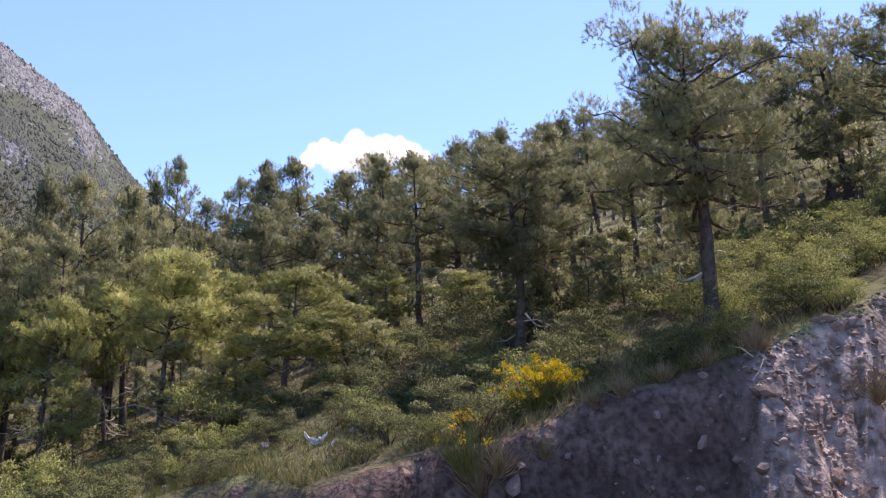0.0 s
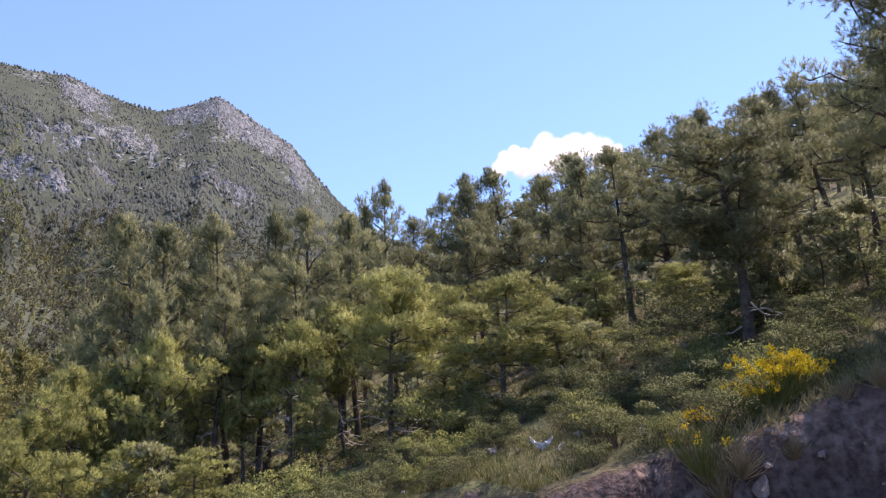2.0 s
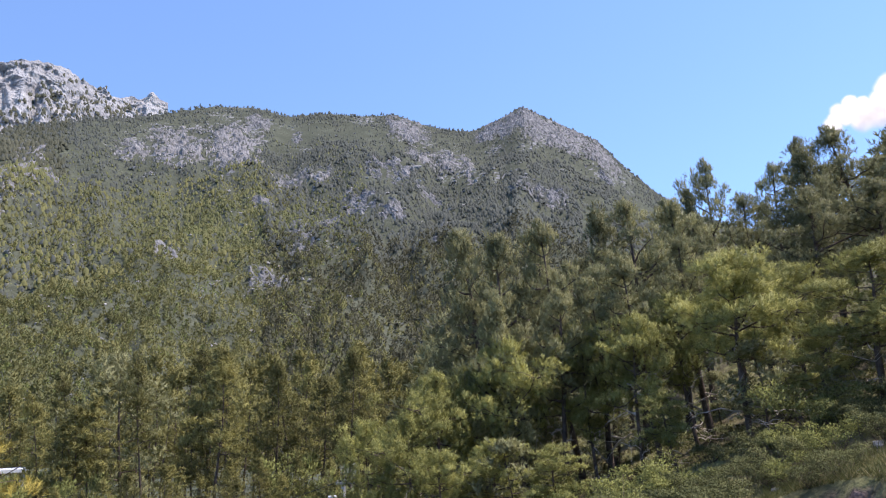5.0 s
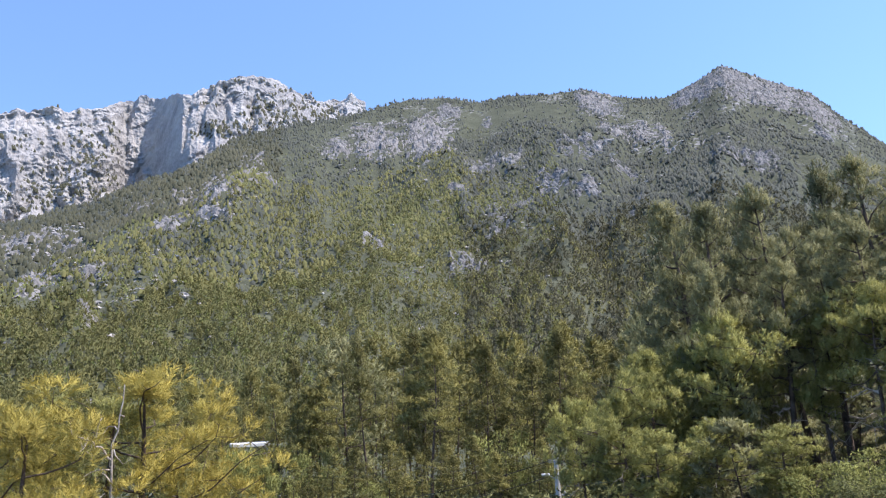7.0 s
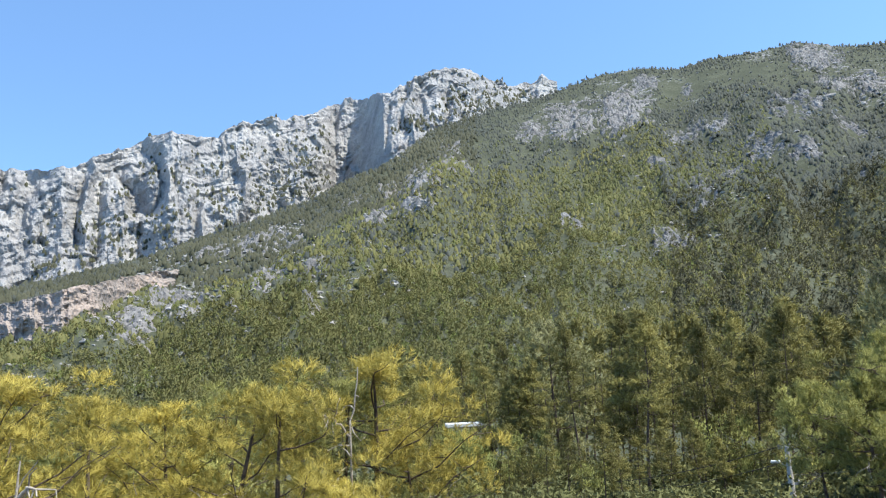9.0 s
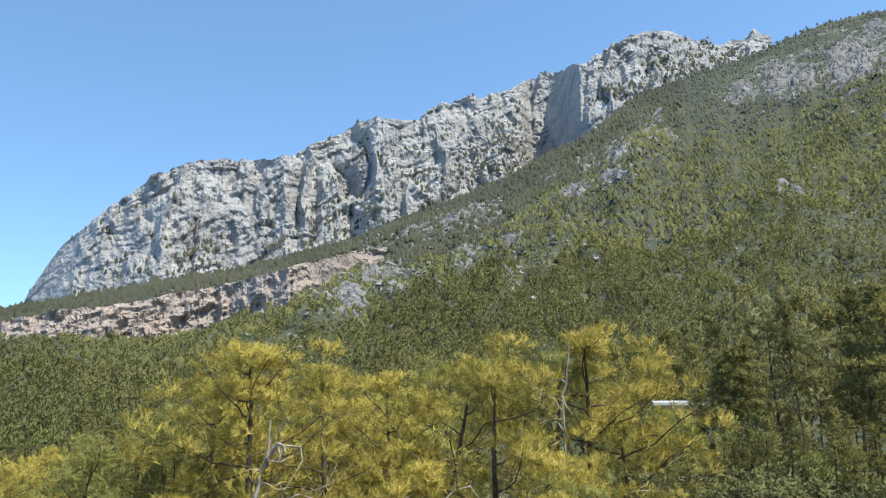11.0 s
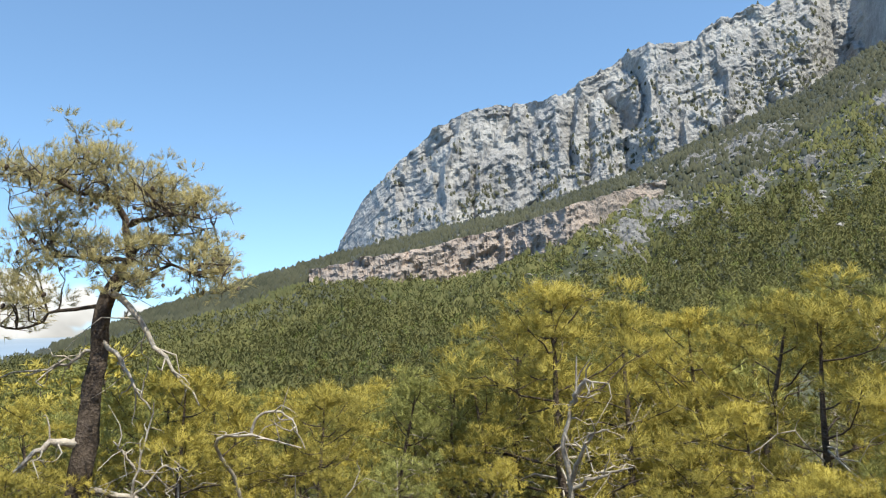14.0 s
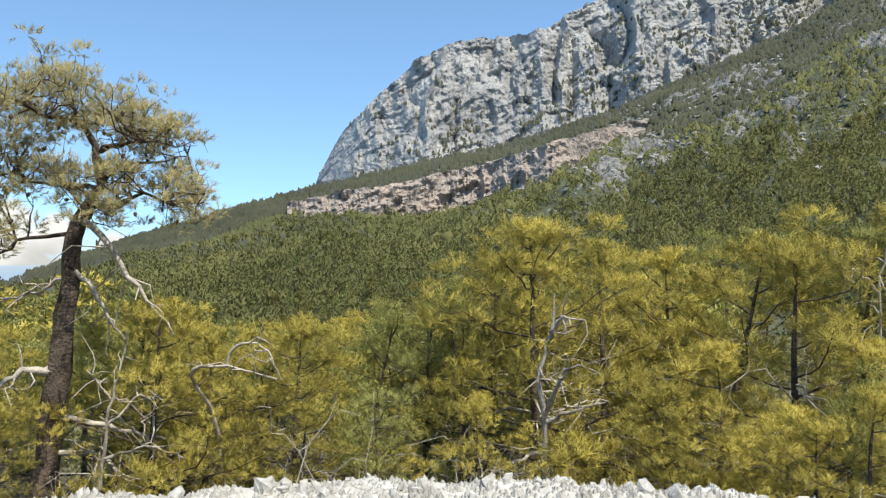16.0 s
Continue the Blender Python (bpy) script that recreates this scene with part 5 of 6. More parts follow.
# ---- clouds, far out in the sky ----
def cloud(name, label, psi0, up0, wide, tall, seed, puffs, glow, tint):
    """A far bank of cumulus as a sheet on the sky's edge, its density built from soft puffs."""
    gen = np.random.default_rng(seed)
    psis, ups = np.linspace(psi0 - wide * 0.62, psi0 + wide * 0.62, 220), np.linspace(up0 - tall * 0.4, up0 + tall * 1.3, 90)
    pp, uu = np.meshgrid(psis, ups, indexing="ij")
    dens = np.full(pp.shape, -1.0)
    for k in range(puffs):
        u = gen.uniform(-1, 1)
        rad = tall * (0.20 + 0.22 * gen.random()) * (1.15 - 0.5 * abs(u))
        cx, cy = psi0 + u * wide * 0.46, up0 + tall * 0.2 + tall * 0.75 * gen.random() * (1 - u * u) ** 0.5
        dens = np.maximum(dens, 1 - np.hypot(pp - cx, uu - cy) / rad)
    ragged = 1.0 * fbm(pp * 1.3 / tall * 2, uu * 1.3 / tall * 2, 5, seed) + 0.2
    dens = step(-0.04, 0.48, dens + ragged * 0.6) * step(up0 - tall * 0.35, up0 + tall * 0.25, uu)
    shade = np.clip(0.80 + 0.30 * (uu - up0) / tall + 0.7 * fbm(pp * 2.2 / tall, uu * 2.2 / tall, 4, seed + 1), 0.55, 1.1)
    a, e = np.radians(pp), np.radians(uu)
    v = 4600 * np.stack([-np.sin(a) * np.cos(e), np.cos(a) * np.cos(e), np.sin(e)], -1)
    m = bpy.data.materials.new(name)
    m.use_nodes = True
    n, link = m.node_tree.nodes, m.node_tree.links.new
    n.remove(n["Principled BSDF"])
    d, s = n.new("ShaderNodeAttribute"), n.new("ShaderNodeAttribute")
    d.attribute_name, s.attribute_name = "thick", "bright"
    glowing, clear, mix, gain = n.new("ShaderNodeEmission"), n.new("ShaderNodeBsdfTransparent"), n.new("ShaderNodeMixShader"), n.new("ShaderNodeMath")
    glowing.inputs["Color"].default_value = (*tint, 1)
    gain.operation = "MULTIPLY"
    gain.inputs[1].default_value = glow
    link(s.outputs["Fac"], gain.inputs[0])
    link(gain.outputs[0], glowing.inputs["Strength"])
    link(d.outputs["Fac"], mix.inputs[0])
    link(clear.outputs[0], mix.inputs[1])
    link(glowing.outputs[0], mix.inputs[2])
    link(mix.outputs[0], n["Material Output"].inputs["Surface"])
    me = mesh_of(name, v.reshape(-1, 3), grid_faces(220, 90), m, True)
    for key, val in (("thick", dens), ("bright", shade)):
        me.attributes.new(key, "FLOAT", "POINT").data.foreach_set("value", val.ravel().astype(np.float32))
    return tagged(new(name, me), label, "cloud", kind="structure")


cloud("backdrop_cloud", "white cumulus cloud behind the tree line", 5.5, 17.7, 11.6, 2.7, 3, 40, 0.68, (1.0, 1.0, 1.0))
cloud("backdrop_cloud", "low white clouds over the hazy sea", 141, -2.0, 26, 4.6, 5, 46, 0.62, (0.96, 0.97, 1.0))


# ---- the near bank and slope ----
low_bright, low_dark = [], []
for i in range(52):
    psi = 3 + 30 * ((i * 0.618 + 0.2) % 1)
    r = float(rim(psi)) - 0.2 + 7.5 * rng.random() ** 1.3
    if abs(psi - 8.3) > 4.2 or r > 18.3:
        dark_shrub.put(psi, r, 0.4 + 0.6 * rng.random() ** 1.4, slim=1.4)
for i in range(470):
    psi = -42 + 82 * ((i * 0.618 + 0.11) % 1)
    near = float(rim(psi)) + 0.15
    r = near + 29 * rng.random() ** 1.4
    bright = rng.random() < (0.14 if psi > 0 else 0.5 if psi > -18 else 0.8)
    size = 0.25 + 0.85 * rng.random() ** 1.8
    if (abs(psi - 8.3) < 4 and r < 18) or (psi > 0 and r < near + 3.5 and i % 2) or (-11 < psi < -4.5 and r < 14.9):
        continue
    if r < near + 7.5:
        (bright_shrub if bright else dark_shrub).put(psi, r, size, slim=1.3)
    else:
        (low_bright if bright else low_dark).append((psi, r, size, 1.4))
for kind, places, label in ((low_bright_shrub, low_bright, "bright green undergrowth on the hillside,"), (low_dark_shrub, low_dark, "dark green undergrowth on the hillside,")):
    joined_wood("undergrowth", label, kind, places, (("foliage", "leaves"), ("stem", "stems")))
for psi, r, size in ((-7.5, 21.5, 1.3), (-5.5, 23, 1.5), (-3.6, 22, 1.2), (-1.8, 24, 1.5), (0.3, 22.5, 1.2), (-9.5, 23.5, 1.4), (4.8, 14.9, 0.6), (4.0, 15.8, 0.9), (3.0, 15.6, 0.9), (1.0, 14.8, 0.7)):
    dark_shrub.put(psi, r, size, slim=1.2)
# thick bushes on the slope beside the big pine
for i in range(64):
    psi = -36 + 17 * ((i * 0.618 + 0.2) % 1)
    r = float(rim(psi)) + 0.5 + 8.5 * rng.random()
    (bright_shrub if rng.random() < 0.62 else dark_shrub).put(psi, r, 0.45 + 0.5 * rng.random(), slim=1.25)
# larger bushes seen singly
for kind, psi, r, up in ((bright_shrub, 6.6, 22, 2.2), (bright_shrub, 4.3, 16.8, 0.2), (bright_shrub, 14.5, 20.5, -1.2), (bright_shrub, 17.0, 22, -1.6), (bright_shrub, 27.5, 21, -4.0), (bright_shrub, 31, 23, -4.2), (bright_shrub, 24.5, 22, -3.2), (bright_shrub, 13.8, 23, 1.0), (bright_shrub, 15.5, 24, 2.2), (dark_shrub, 9.5, 21.5, 0.2), (dark_shrub, 1.0, 19, 1.0), (dark_shrub, 11.5, 20, -2.4),
                         (dark_shrub, 3.8, 20, 1.6), (dark_shrub, -1.0, 19, 3.6), (dark_shrub, -10.5, 19.5, 5.6), (bright_shrub, -31.0, 22, 13.0), (dark_shrub, 18, 21, -2.5), (dark_shrub, -9.5, 17.5, 3.2), (dark_shrub, -13, 17.5, 4.0)):
    kind.top(psi, r, up, slim=1.15)
for i in range(14):
    psi = 66 + 90 * (i + rng.random()) / 14
    road_shrub.put(psi, 9 + 5 * rng.random(), 0.4 + 0.4 * rng.random(), slim=1.2)
road_shrub.put(87.6, 7.4, 0.62, slim=1.6, label="bright green rounded shrub beside the white gravel bank")


def broom(seed, bloom):
    """Spanish broom: a fan of green rods with yellow flowers at the ends of some."""
    gen = np.random.default_rng(seed)
    rods, pts, outs = [], [], []
    for i in range(150):
        az, ln = gen.random() * 6.28, 0.9 + 0.75 * gen.random()
        tilt = gen.random() ** 0.7 * 0.9
        tip = np.array([math.cos(az) * ln * tilt, math.sin(az) * ln * tilt, ln * (1 - 0.35 * tilt)])
        path = curve((0.1 * math.cos(az), 0.1 * math.sin(az), -0.1), tip, gen, 0.05, 4)
        rods.append(tube(path, [0.012, 0.010, 0.008, 0.004], 3))
        if gen.random() < bloom and tip[2] > 0.75:
            q = path[-1] + gen.normal(0, 0.05, (14, 3))
            pts.append(q)
            outs.append(np.tile([0, 0, 1.0], (14, 1)) + gen.normal(0, 0.6, (14, 3)))
    flowers = tufts(np.concatenate(pts), np.concatenate(outs), gen, 3, 0.055, 0.038)
    return {"foliage": mesh_of("broom_rods", *merged(rods), LEAF_BRIGHT), "blossom": mesh_of("broom_flowers", *flowers, PETAL)}


def dry_bush(seed):
    gen = np.random.default_rng(seed)
    rods = []
    for i in range(170):
        az, ln = gen.random() * 6.28, 0.5 + 0.6 * gen.random()
        tilt = gen.random()
        rods.append(tube(curve((0, 0, -0.1), np.array([math.cos(az) * ln * tilt, math.sin(az) * ln * tilt, ln * (1 - 0.5 * tilt)]), gen, 0.08, 4), [0.010, 0.008, 0.006, 0.002], 3))
    return {"straw": mesh_of("dry_stalks", *merged(rods), LEAF_DRY)}


def stand(ob, psi, r, size=1.0, turn=0, sink=0.0):
    ob.matrix_basis = Matrix.LocRotScale(spot(psi, r) - Vector((0, 0, sink)), Euler((0, 0, radians(turn))), (size, size, size))
    return ob


flower = stand(thing("broom_bush", broom(77, 0.5), "green broom bush covered in bright yellow flowers", "shrub", "broom bushes"), -7.4, 14.4, 0.66)
for psi, r, s in ((-8.9, 14.5, 0.48), (-6.0, 14.3, 0.42), (-2.6, 14.4, 0.27)):
    copy_thing(flower, Matrix()).matrix_basis = Matrix.LocRotScale(spot(psi, r), Euler((0, 0, psi)), (s, s, s))
bank_broom = thing("broom_bush", broom(78, 0.05), "tall broom bush with few yellow flowers on the bank", "shrub", "broom bushes")
stand(bank_broom, -2.6, 13.3, 0.62, 40)
straw = stand(thing("dry_bush", dry_bush(5), "dry straw-coloured bush on the earth bank", "shrub", "dry bushes"), -3.4, 12.6, 0.7)
for psi, r, s in ((-4.8, 13.0, 0.7), (-1.4, 13.0, 0.8), (-3.6, 13.2, 0.75), (-2.0, 12.6, 0.7), (-29.5, 14.6, 0.7), (-13.5, 13.7, 0.5), (-22.6, 14.5, 0.65), (-11.6, 13.75, 0.4), (-16.3, 14.0, 0.45), (-19.4, 14.2, 0.4), (-8.0, 13.3, 0.45)):
    copy_thing(straw, Matrix()).matrix_basis = Matrix.LocRotScale(spot(psi, r), Euler((0, 0, psi)), (s, s, s))


# low young pines where the hillside runs out into the valley
for psi, r, up, k, half in ((42.6, 27, 0.6, 0, 1.2), (45.6, 30, 0.4, 1, 1.2), (40.6, 25, -2.2, 2, 1.0), (36.4, 25.5, -1.6, 0, 1.0)):
    young_pine.top(psi, r, up, which=k, half=half, wide=1.85)


# ---- the old pine beside the gravel bank ----
EYE = Vector((-0.72, -0.28, 1.65))


def aim(psi, up, r):
    """Point seen from the eye at a heading, an angle above level and a level distance."""
    a = radians(psi)
    return np.array([EYE.x - r * math.sin(a), EYE.y + r * math.cos(a), EYE.z + r * math.tan(radians(up))])


def old_pine():
    gen = np.random.default_rng(91)
    D = 11.0
    tree = tagged(new("pine_tree"), "old leaning pine with sparse crown and bare grey limbs", "tree")
    foot = spot(134.8, 11.6)
    tree.matrix_basis = Matrix.Translation(foot)
    off = np.array(foot)

    def line(points, n=14, rough=0.03, depth=0.0):
        p = np.array([aim(a, u, D + depth * k) for k, (a, u) in enumerate(points)]) - off
        t = np.linspace(0, len(p) - 1, n)
        q = np.stack([np.interp(t, np.arange(len(p)), p[:, k]) for k in range(3)], -1)
        for _ in range(2):
            q[1:-1] = (q[:-2] + q[1:-1] * 2 + q[2:]) / 4
        q[1:-1] += gen.normal(0, rough, (n - 2, 3))
        return q

    trunk = line([(134.9, -17.5), (134.5, -13), (133.9, -8.6), (133.4, -4.3), (132.9, -1.2), (133.0, 1.8), (131.9, 3.2), (131.3, 4.6), (131.2, 7.1), (132.2, 8.7), (133.2, 10.5), (134.0, 11.8)], 26, 0.02)
    rad = np.interp(np.linspace(0, 1, 26), [0, 0.06, 0.3, 0.5, 0.6, 1], [0.23, 0.160, 0.125, 0.10, 0.065, 0.012])
    part("trunk", mesh_of("old_trunk", *tube(trunk, rad, 12, 0.3, gen), BARK, True), tree, "furrowed grey-brown bark trunk")
    live = (([(131.3, 4.6), (129.7, 6.6), (127.7, 6.3), (125.4, 7.1)], 0.25), ([(131.2, 7.1), (129.7, 7.8), (126.9, 7.9)], -0.3), ([(131.3, 4.6), (133.5, 4.8), (136.2, 5.3), (137.5, 5.6)], 0.2),
            ([(132.2, 8.7), (134.7, 9.4), (136.5, 10.3), (138.6, 10.5)], -0.2), ([(133.0, 1.4), (135.6, 1.2), (137.3, -0.1), (139.1, 0.2)], 0.1), ([(131.9, 3.2), (129, 4.2), (126, 4.0), (124.2, 4.4)], -0.25),
            ([(132.2, 8.7), (131.2, 9.8), (129.9, 9.9)], 0.2), ([(131.2, 7.1), (128.5, 8.8), (126.2, 9.0)], 0.1))
    bones = [trunk[12:]]
    for pts, depth in live:
        q = line(pts, 10, 0.035, depth)
        bones.append(q)
        part("limb", mesh_of("old_limb", *tube(q, np.linspace(0.034, 0.008, 10), 6), BARK, True), tree)
    bare = (([(132.6, 2.6), (131.6, 2.2), (130.4, 0.2), (129.0, -2.4), (127.6, -3.9), (126.3, -5.9)], -0.18, 0.055), ([(133.8, -7.8), (136.2, -7.8), (138.4, -9.8)], -0.1, 0.075), ([(134.0, -11.0), (131.1, -11.7), (129.1, -12.6), (126.6, -13.2)], -0.1, 0.05),
            ([(133.2, -1.0), (131.8, -2.2), (130.6, -4.2), (129.6, -6)], -0.2, 0.035), ([(133.1, -1.5), (135.2, -2.6), (137.5, -3.2)], 0.1, 0.03), ([(134.4, -13.5), (132, -13.2), (130, -15), (127.5, -16)], -0.2, 0.045))
    for pts, depth, r0 in bare:
        q = line(pts, 12, 0.02, depth)
        pieces = [tube(q, np.linspace(r0, 0.010, 12), 6)]
        for k in range(7):
            a = q[3 + k]
            pieces.append(tube(curve(a, a + gen.normal(0, 0.32, 3) + np.array([0, 0, -0.15]), gen, 0.2, 5), [0.014, 0.011, 0.008, 0.005, 0.002], 4))
        part("dead_limb", mesh_of("old_dead_limb", *merged(pieces), DEADWOOD, True), tree, "bare sun-bleached grey limb")
    clumps = ((138.9, 11.1), (137.1, 11.4), (138.0, 10.0), (134.7, 12.4), (133.2, 12.3), (130.6, 11.1), (132.5, 10.6), (134.4, 9.5), (136.2, 10.0), (129.6, 9.5), (127.2, 9.6), (125.8, 8.9), (126.5, 7.8), (128.6, 8.5), (130.6, 9.1), (136.5, 7.0), (135.3, 6.1), (133.8, 5.4), (131.9, 5.5), (130.6, 5.9), (132.8, 4.8), (129.6, 5.2), (126.5, 5.7), (125.5, 4.6), (124.4, 3.9), (126.5, 3.5), (124.4, 2.5), (138.0, 4.3), (136.5, 4.3), (138.3, 2.3), (137.7, 1.3), (130.6, 2.4), (134.4, 7.8), (131.5, 3.1), (135.6, 11.4), (131.9, 11.7), (128.9, 10.4))
    wood = np.concatenate(bones)
    tufts_at, sizes, twigs = [], [], []
    for a, u in clumps:
        u = u - 0.6 * float(step(8, 11, u))
        for k in range(4):
            c = aim(a + gen.normal(0, 0.55), u + gen.normal(0, 0.32), D + gen.normal(0, 0.6)) - off
            start = wood[np.argmin(np.linalg.norm(wood - c - np.array([0, 0, -0.25]), axis=1))]
            path = curve(start, c, gen, 0.10, 6)
            twigs.append(tube(path, np.linspace(0.014, 0.004, 6), 4))
            for j in range(4):
                q = path[2 + j]
                side = q + gen.normal(0, 0.16, 3) + np.array([0, 0, 0.03])
                twigs.append(tube(curve(q, side, gen, 0.15, 3), [0.006, 0.005, 0.002], 3))
                if gen.random() < 0.45:
                    tufts_at.append(side)
                    sizes.append(0.10 + 0.07 * gen.random())
            tufts_at.append(c)
            sizes.append(0.14 + 0.10 * gen.random())
    cone = mesh_of("pine_cone", *tube(np.array([[0, 0, 0], [0, 0, -0.02], [0, 0, -0.05], [0, 0, -0.075]]), [0.008, 0.026, 0.022, 0.004], 6), BARK, True)
    for c in gen.permutation(np.array(tufts_at))[:70]:
        part("pine_cone", cone, tree, "dark brown hanging cone").matrix_basis = Matrix.LocRotScale(Vector(c + gen.normal(0, 0.07, 3) + np.array([0, 0, -0.06])), Euler(gen.normal(0, 0.5, 3)), None)
    part("fine_branching", mesh_of("old_twigs", *merged(twigs), BARK), tree, "fine dark twigs")
    v, f, nrm = needle_puffs(np.array(tufts_at), np.array(sizes), gen, 12, 16, 0.080, 0.0075, 0.7, 0.3, 0.6, 0.5)
    part("crown", mesh_of("old_crown", v, f, NEEDLE_OLD, normals=nrm), tree, "sparse yellow-grey needle tufts")


NEEDLE_OLD = material("needles_old", (0.22, 0.205, 0.10), (0.72, 0.63, 0.33), 0.9, 8, 0.55, 0, 0.5, 0.45)
old_pine()
edge_pine = Kind("pine_tree", [pine_meshes("edge_pine", 95, 7, 0.45, 2.0, 0.13, 20, 4.2, 30, 14, 0.10, 0.010, NEEDLE_OLD, (0.3, 0.1), 6, puff_r=0.32, gaps=0.2)], 7,
                 "pine with thin yellow-green crown beside the gravel bank", "tree", "")
edge_pine.top(146.0, 12.5, 11.5)


# bent dead tops that stand out of the golden crowns
def snag(name, label, base, lines, seed, r0=0.05):
    gen = np.random.default_rng(seed)
    foot = spot(base, 11.2)
    ob = tagged(new(name), label, "dead tree", "dead snags below the road")
    ob.matrix_basis = Matrix.Translation(foot)
    for k, pts in enumerate(lines):
        p = np.array([aim(a, u, d) for a, u, d in pts]) - np.array(foot)
        t = np.linspace(0, len(p) - 1, 14)
        q = np.stack([np.interp(t, np.arange(len(p)), p[:, m]) for m in range(3)], -1)
        q[1:-1] = (q[:-2] + q[1:-1] * 2 + q[2:]) / 4 + gen.normal(0, 0.015, (12, 3))
        pieces = [tube(q, np.linspace(r0 if k == 0 else r0 * 0.7, 0.008, 14), 6)]
        for m in range(6):
            a = q[6 + m]
            pieces.append(tube(curve(a, a + gen.normal(0, 0.2, 3), gen, 0.2, 4), [0.012, 0.009, 0.006, 0.002], 4))
        part("trunk" if k == 0 else "bare_limb", mesh_of(name, *merged(pieces), DEADWOOD, True), ob)


snag("dead_snag", "bent bleached dead branches rising from bushes", 122.5,
     [[(122.5, -18, 10.6), (123.0, -13, 10.4), (124.5, -9.5, 10.2), (125.6, -8.3, 10), (124.0, -8.0, 9.8), (122.3, -8.4, 9.7), (120.6, -8.9, 9.6), (119.0, -9.3, 9.6)],
      [(122.6, -8.3, 9.8), (122.5, -7.2, 9.8), (121.5, -6.4, 9.7), (120.0, -6.8, 9.7), (119.3, -7.9, 9.6), (118.7, -9.4, 9.6)]], 3, 0.032)
snag("dead_snag", "forked dead trunk with peeling pale wood", 98.6,
     [[(98.6, -18, 9.6), (98.7, -13, 9.5), (99.2, -9, 9.4), (98.2, -6, 9.4), (98.0, -3, 9.4)], [(98.8, -12.2, 9.5), (97.6, -9.6, 9.2), (96.9, -8.6, 9.1)], [(98.8, -12.8, 9.5), (96.5, -11.6, 9.3), (94.2, -11.0, 9.2)],
      [(98.5, -6.5, 9.4), (97.4, -4.5, 9.2), (96.8, -5.4, 9.1)], [(98.7, -14.5, 9.5), (101, -15.5, 9.4), (103, -16.5, 9.4)]], 4, 0.05)
snag("dead_snag", "thin dead pine stem with broken twigs", 76.2,
     [[(75.8, -14, 11.5), (76.0, -8, 11.4), (76.4, -3.5, 11.3), (76.0, -1.0, 11.3), (75.6, 2.5, 11.3)], [(76.3, -2.6, 11.3), (77.4, -1.2, 11.1), (78.4, -1.3, 11.0)], [(76.0, -7, 11.3), (78, -5.8, 11.1)]], 6, 0.024)
snag("dead_snag", "dead grey thicket of twigs below pines", 131,
     [[(131.2, -16, 10.4), (130.8, -12, 10.3), (130.0, -8.5, 10.2), (129.4, -5.5, 10.2)], [(130.8, -12, 10.3), (128.5, -9.8, 10.2), (127.0, -10.4, 10.1)], [(130.5, -10, 10.3), (132, -8, 10.2)], [(130.9, -14, 10.3), (128, -13.4, 10.2), (125.5, -14.5, 10)]], 7, 0.028)


def dead_thicket():
    """Grey dead twigs standing and lying tangled under the golden pines."""
    gen = np.random.default_rng(19)
    pieces = []
    for i in range(520):
        psi, r = 72 + 80 * gen.random(), 8.3 + 6.0 * gen.random() ** 1.2
        a = np.array(spot(psi, r)) + np.array([0, 0, 0.5 * gen.random() ** 2])
        ln = 0.5 + 1.1 * gen.random()
        d = gen.normal(0, 1, 3) * np.array([1, 1, 0.6]) + np.array([0, 0, 0.55])
        path = curve(a, a + d / np.linalg.norm(d) * ln, gen, 0.12, 5)
        r0 = 0.004 + 0.008 * gen.random()
        pieces.append(tube(path, np.linspace(r0, 0.003, 5), 3))
        for k in range(4):
            q = path[1 + k]
            pieces.append(tube(curve(q, q + gen.normal(0, 0.2, 3), gen, 0.15, 3), [r0 * 0.5, r0 * 0.4, 0.002], 3))
    ob = new("dead_twigs", mesh_of("dead_twigs", *merged(pieces), DEADWOOD))
    tagged(ob, "tangled grey dead twigs under the golden pines", "twigs", kind="stuff")


dead_thicket()


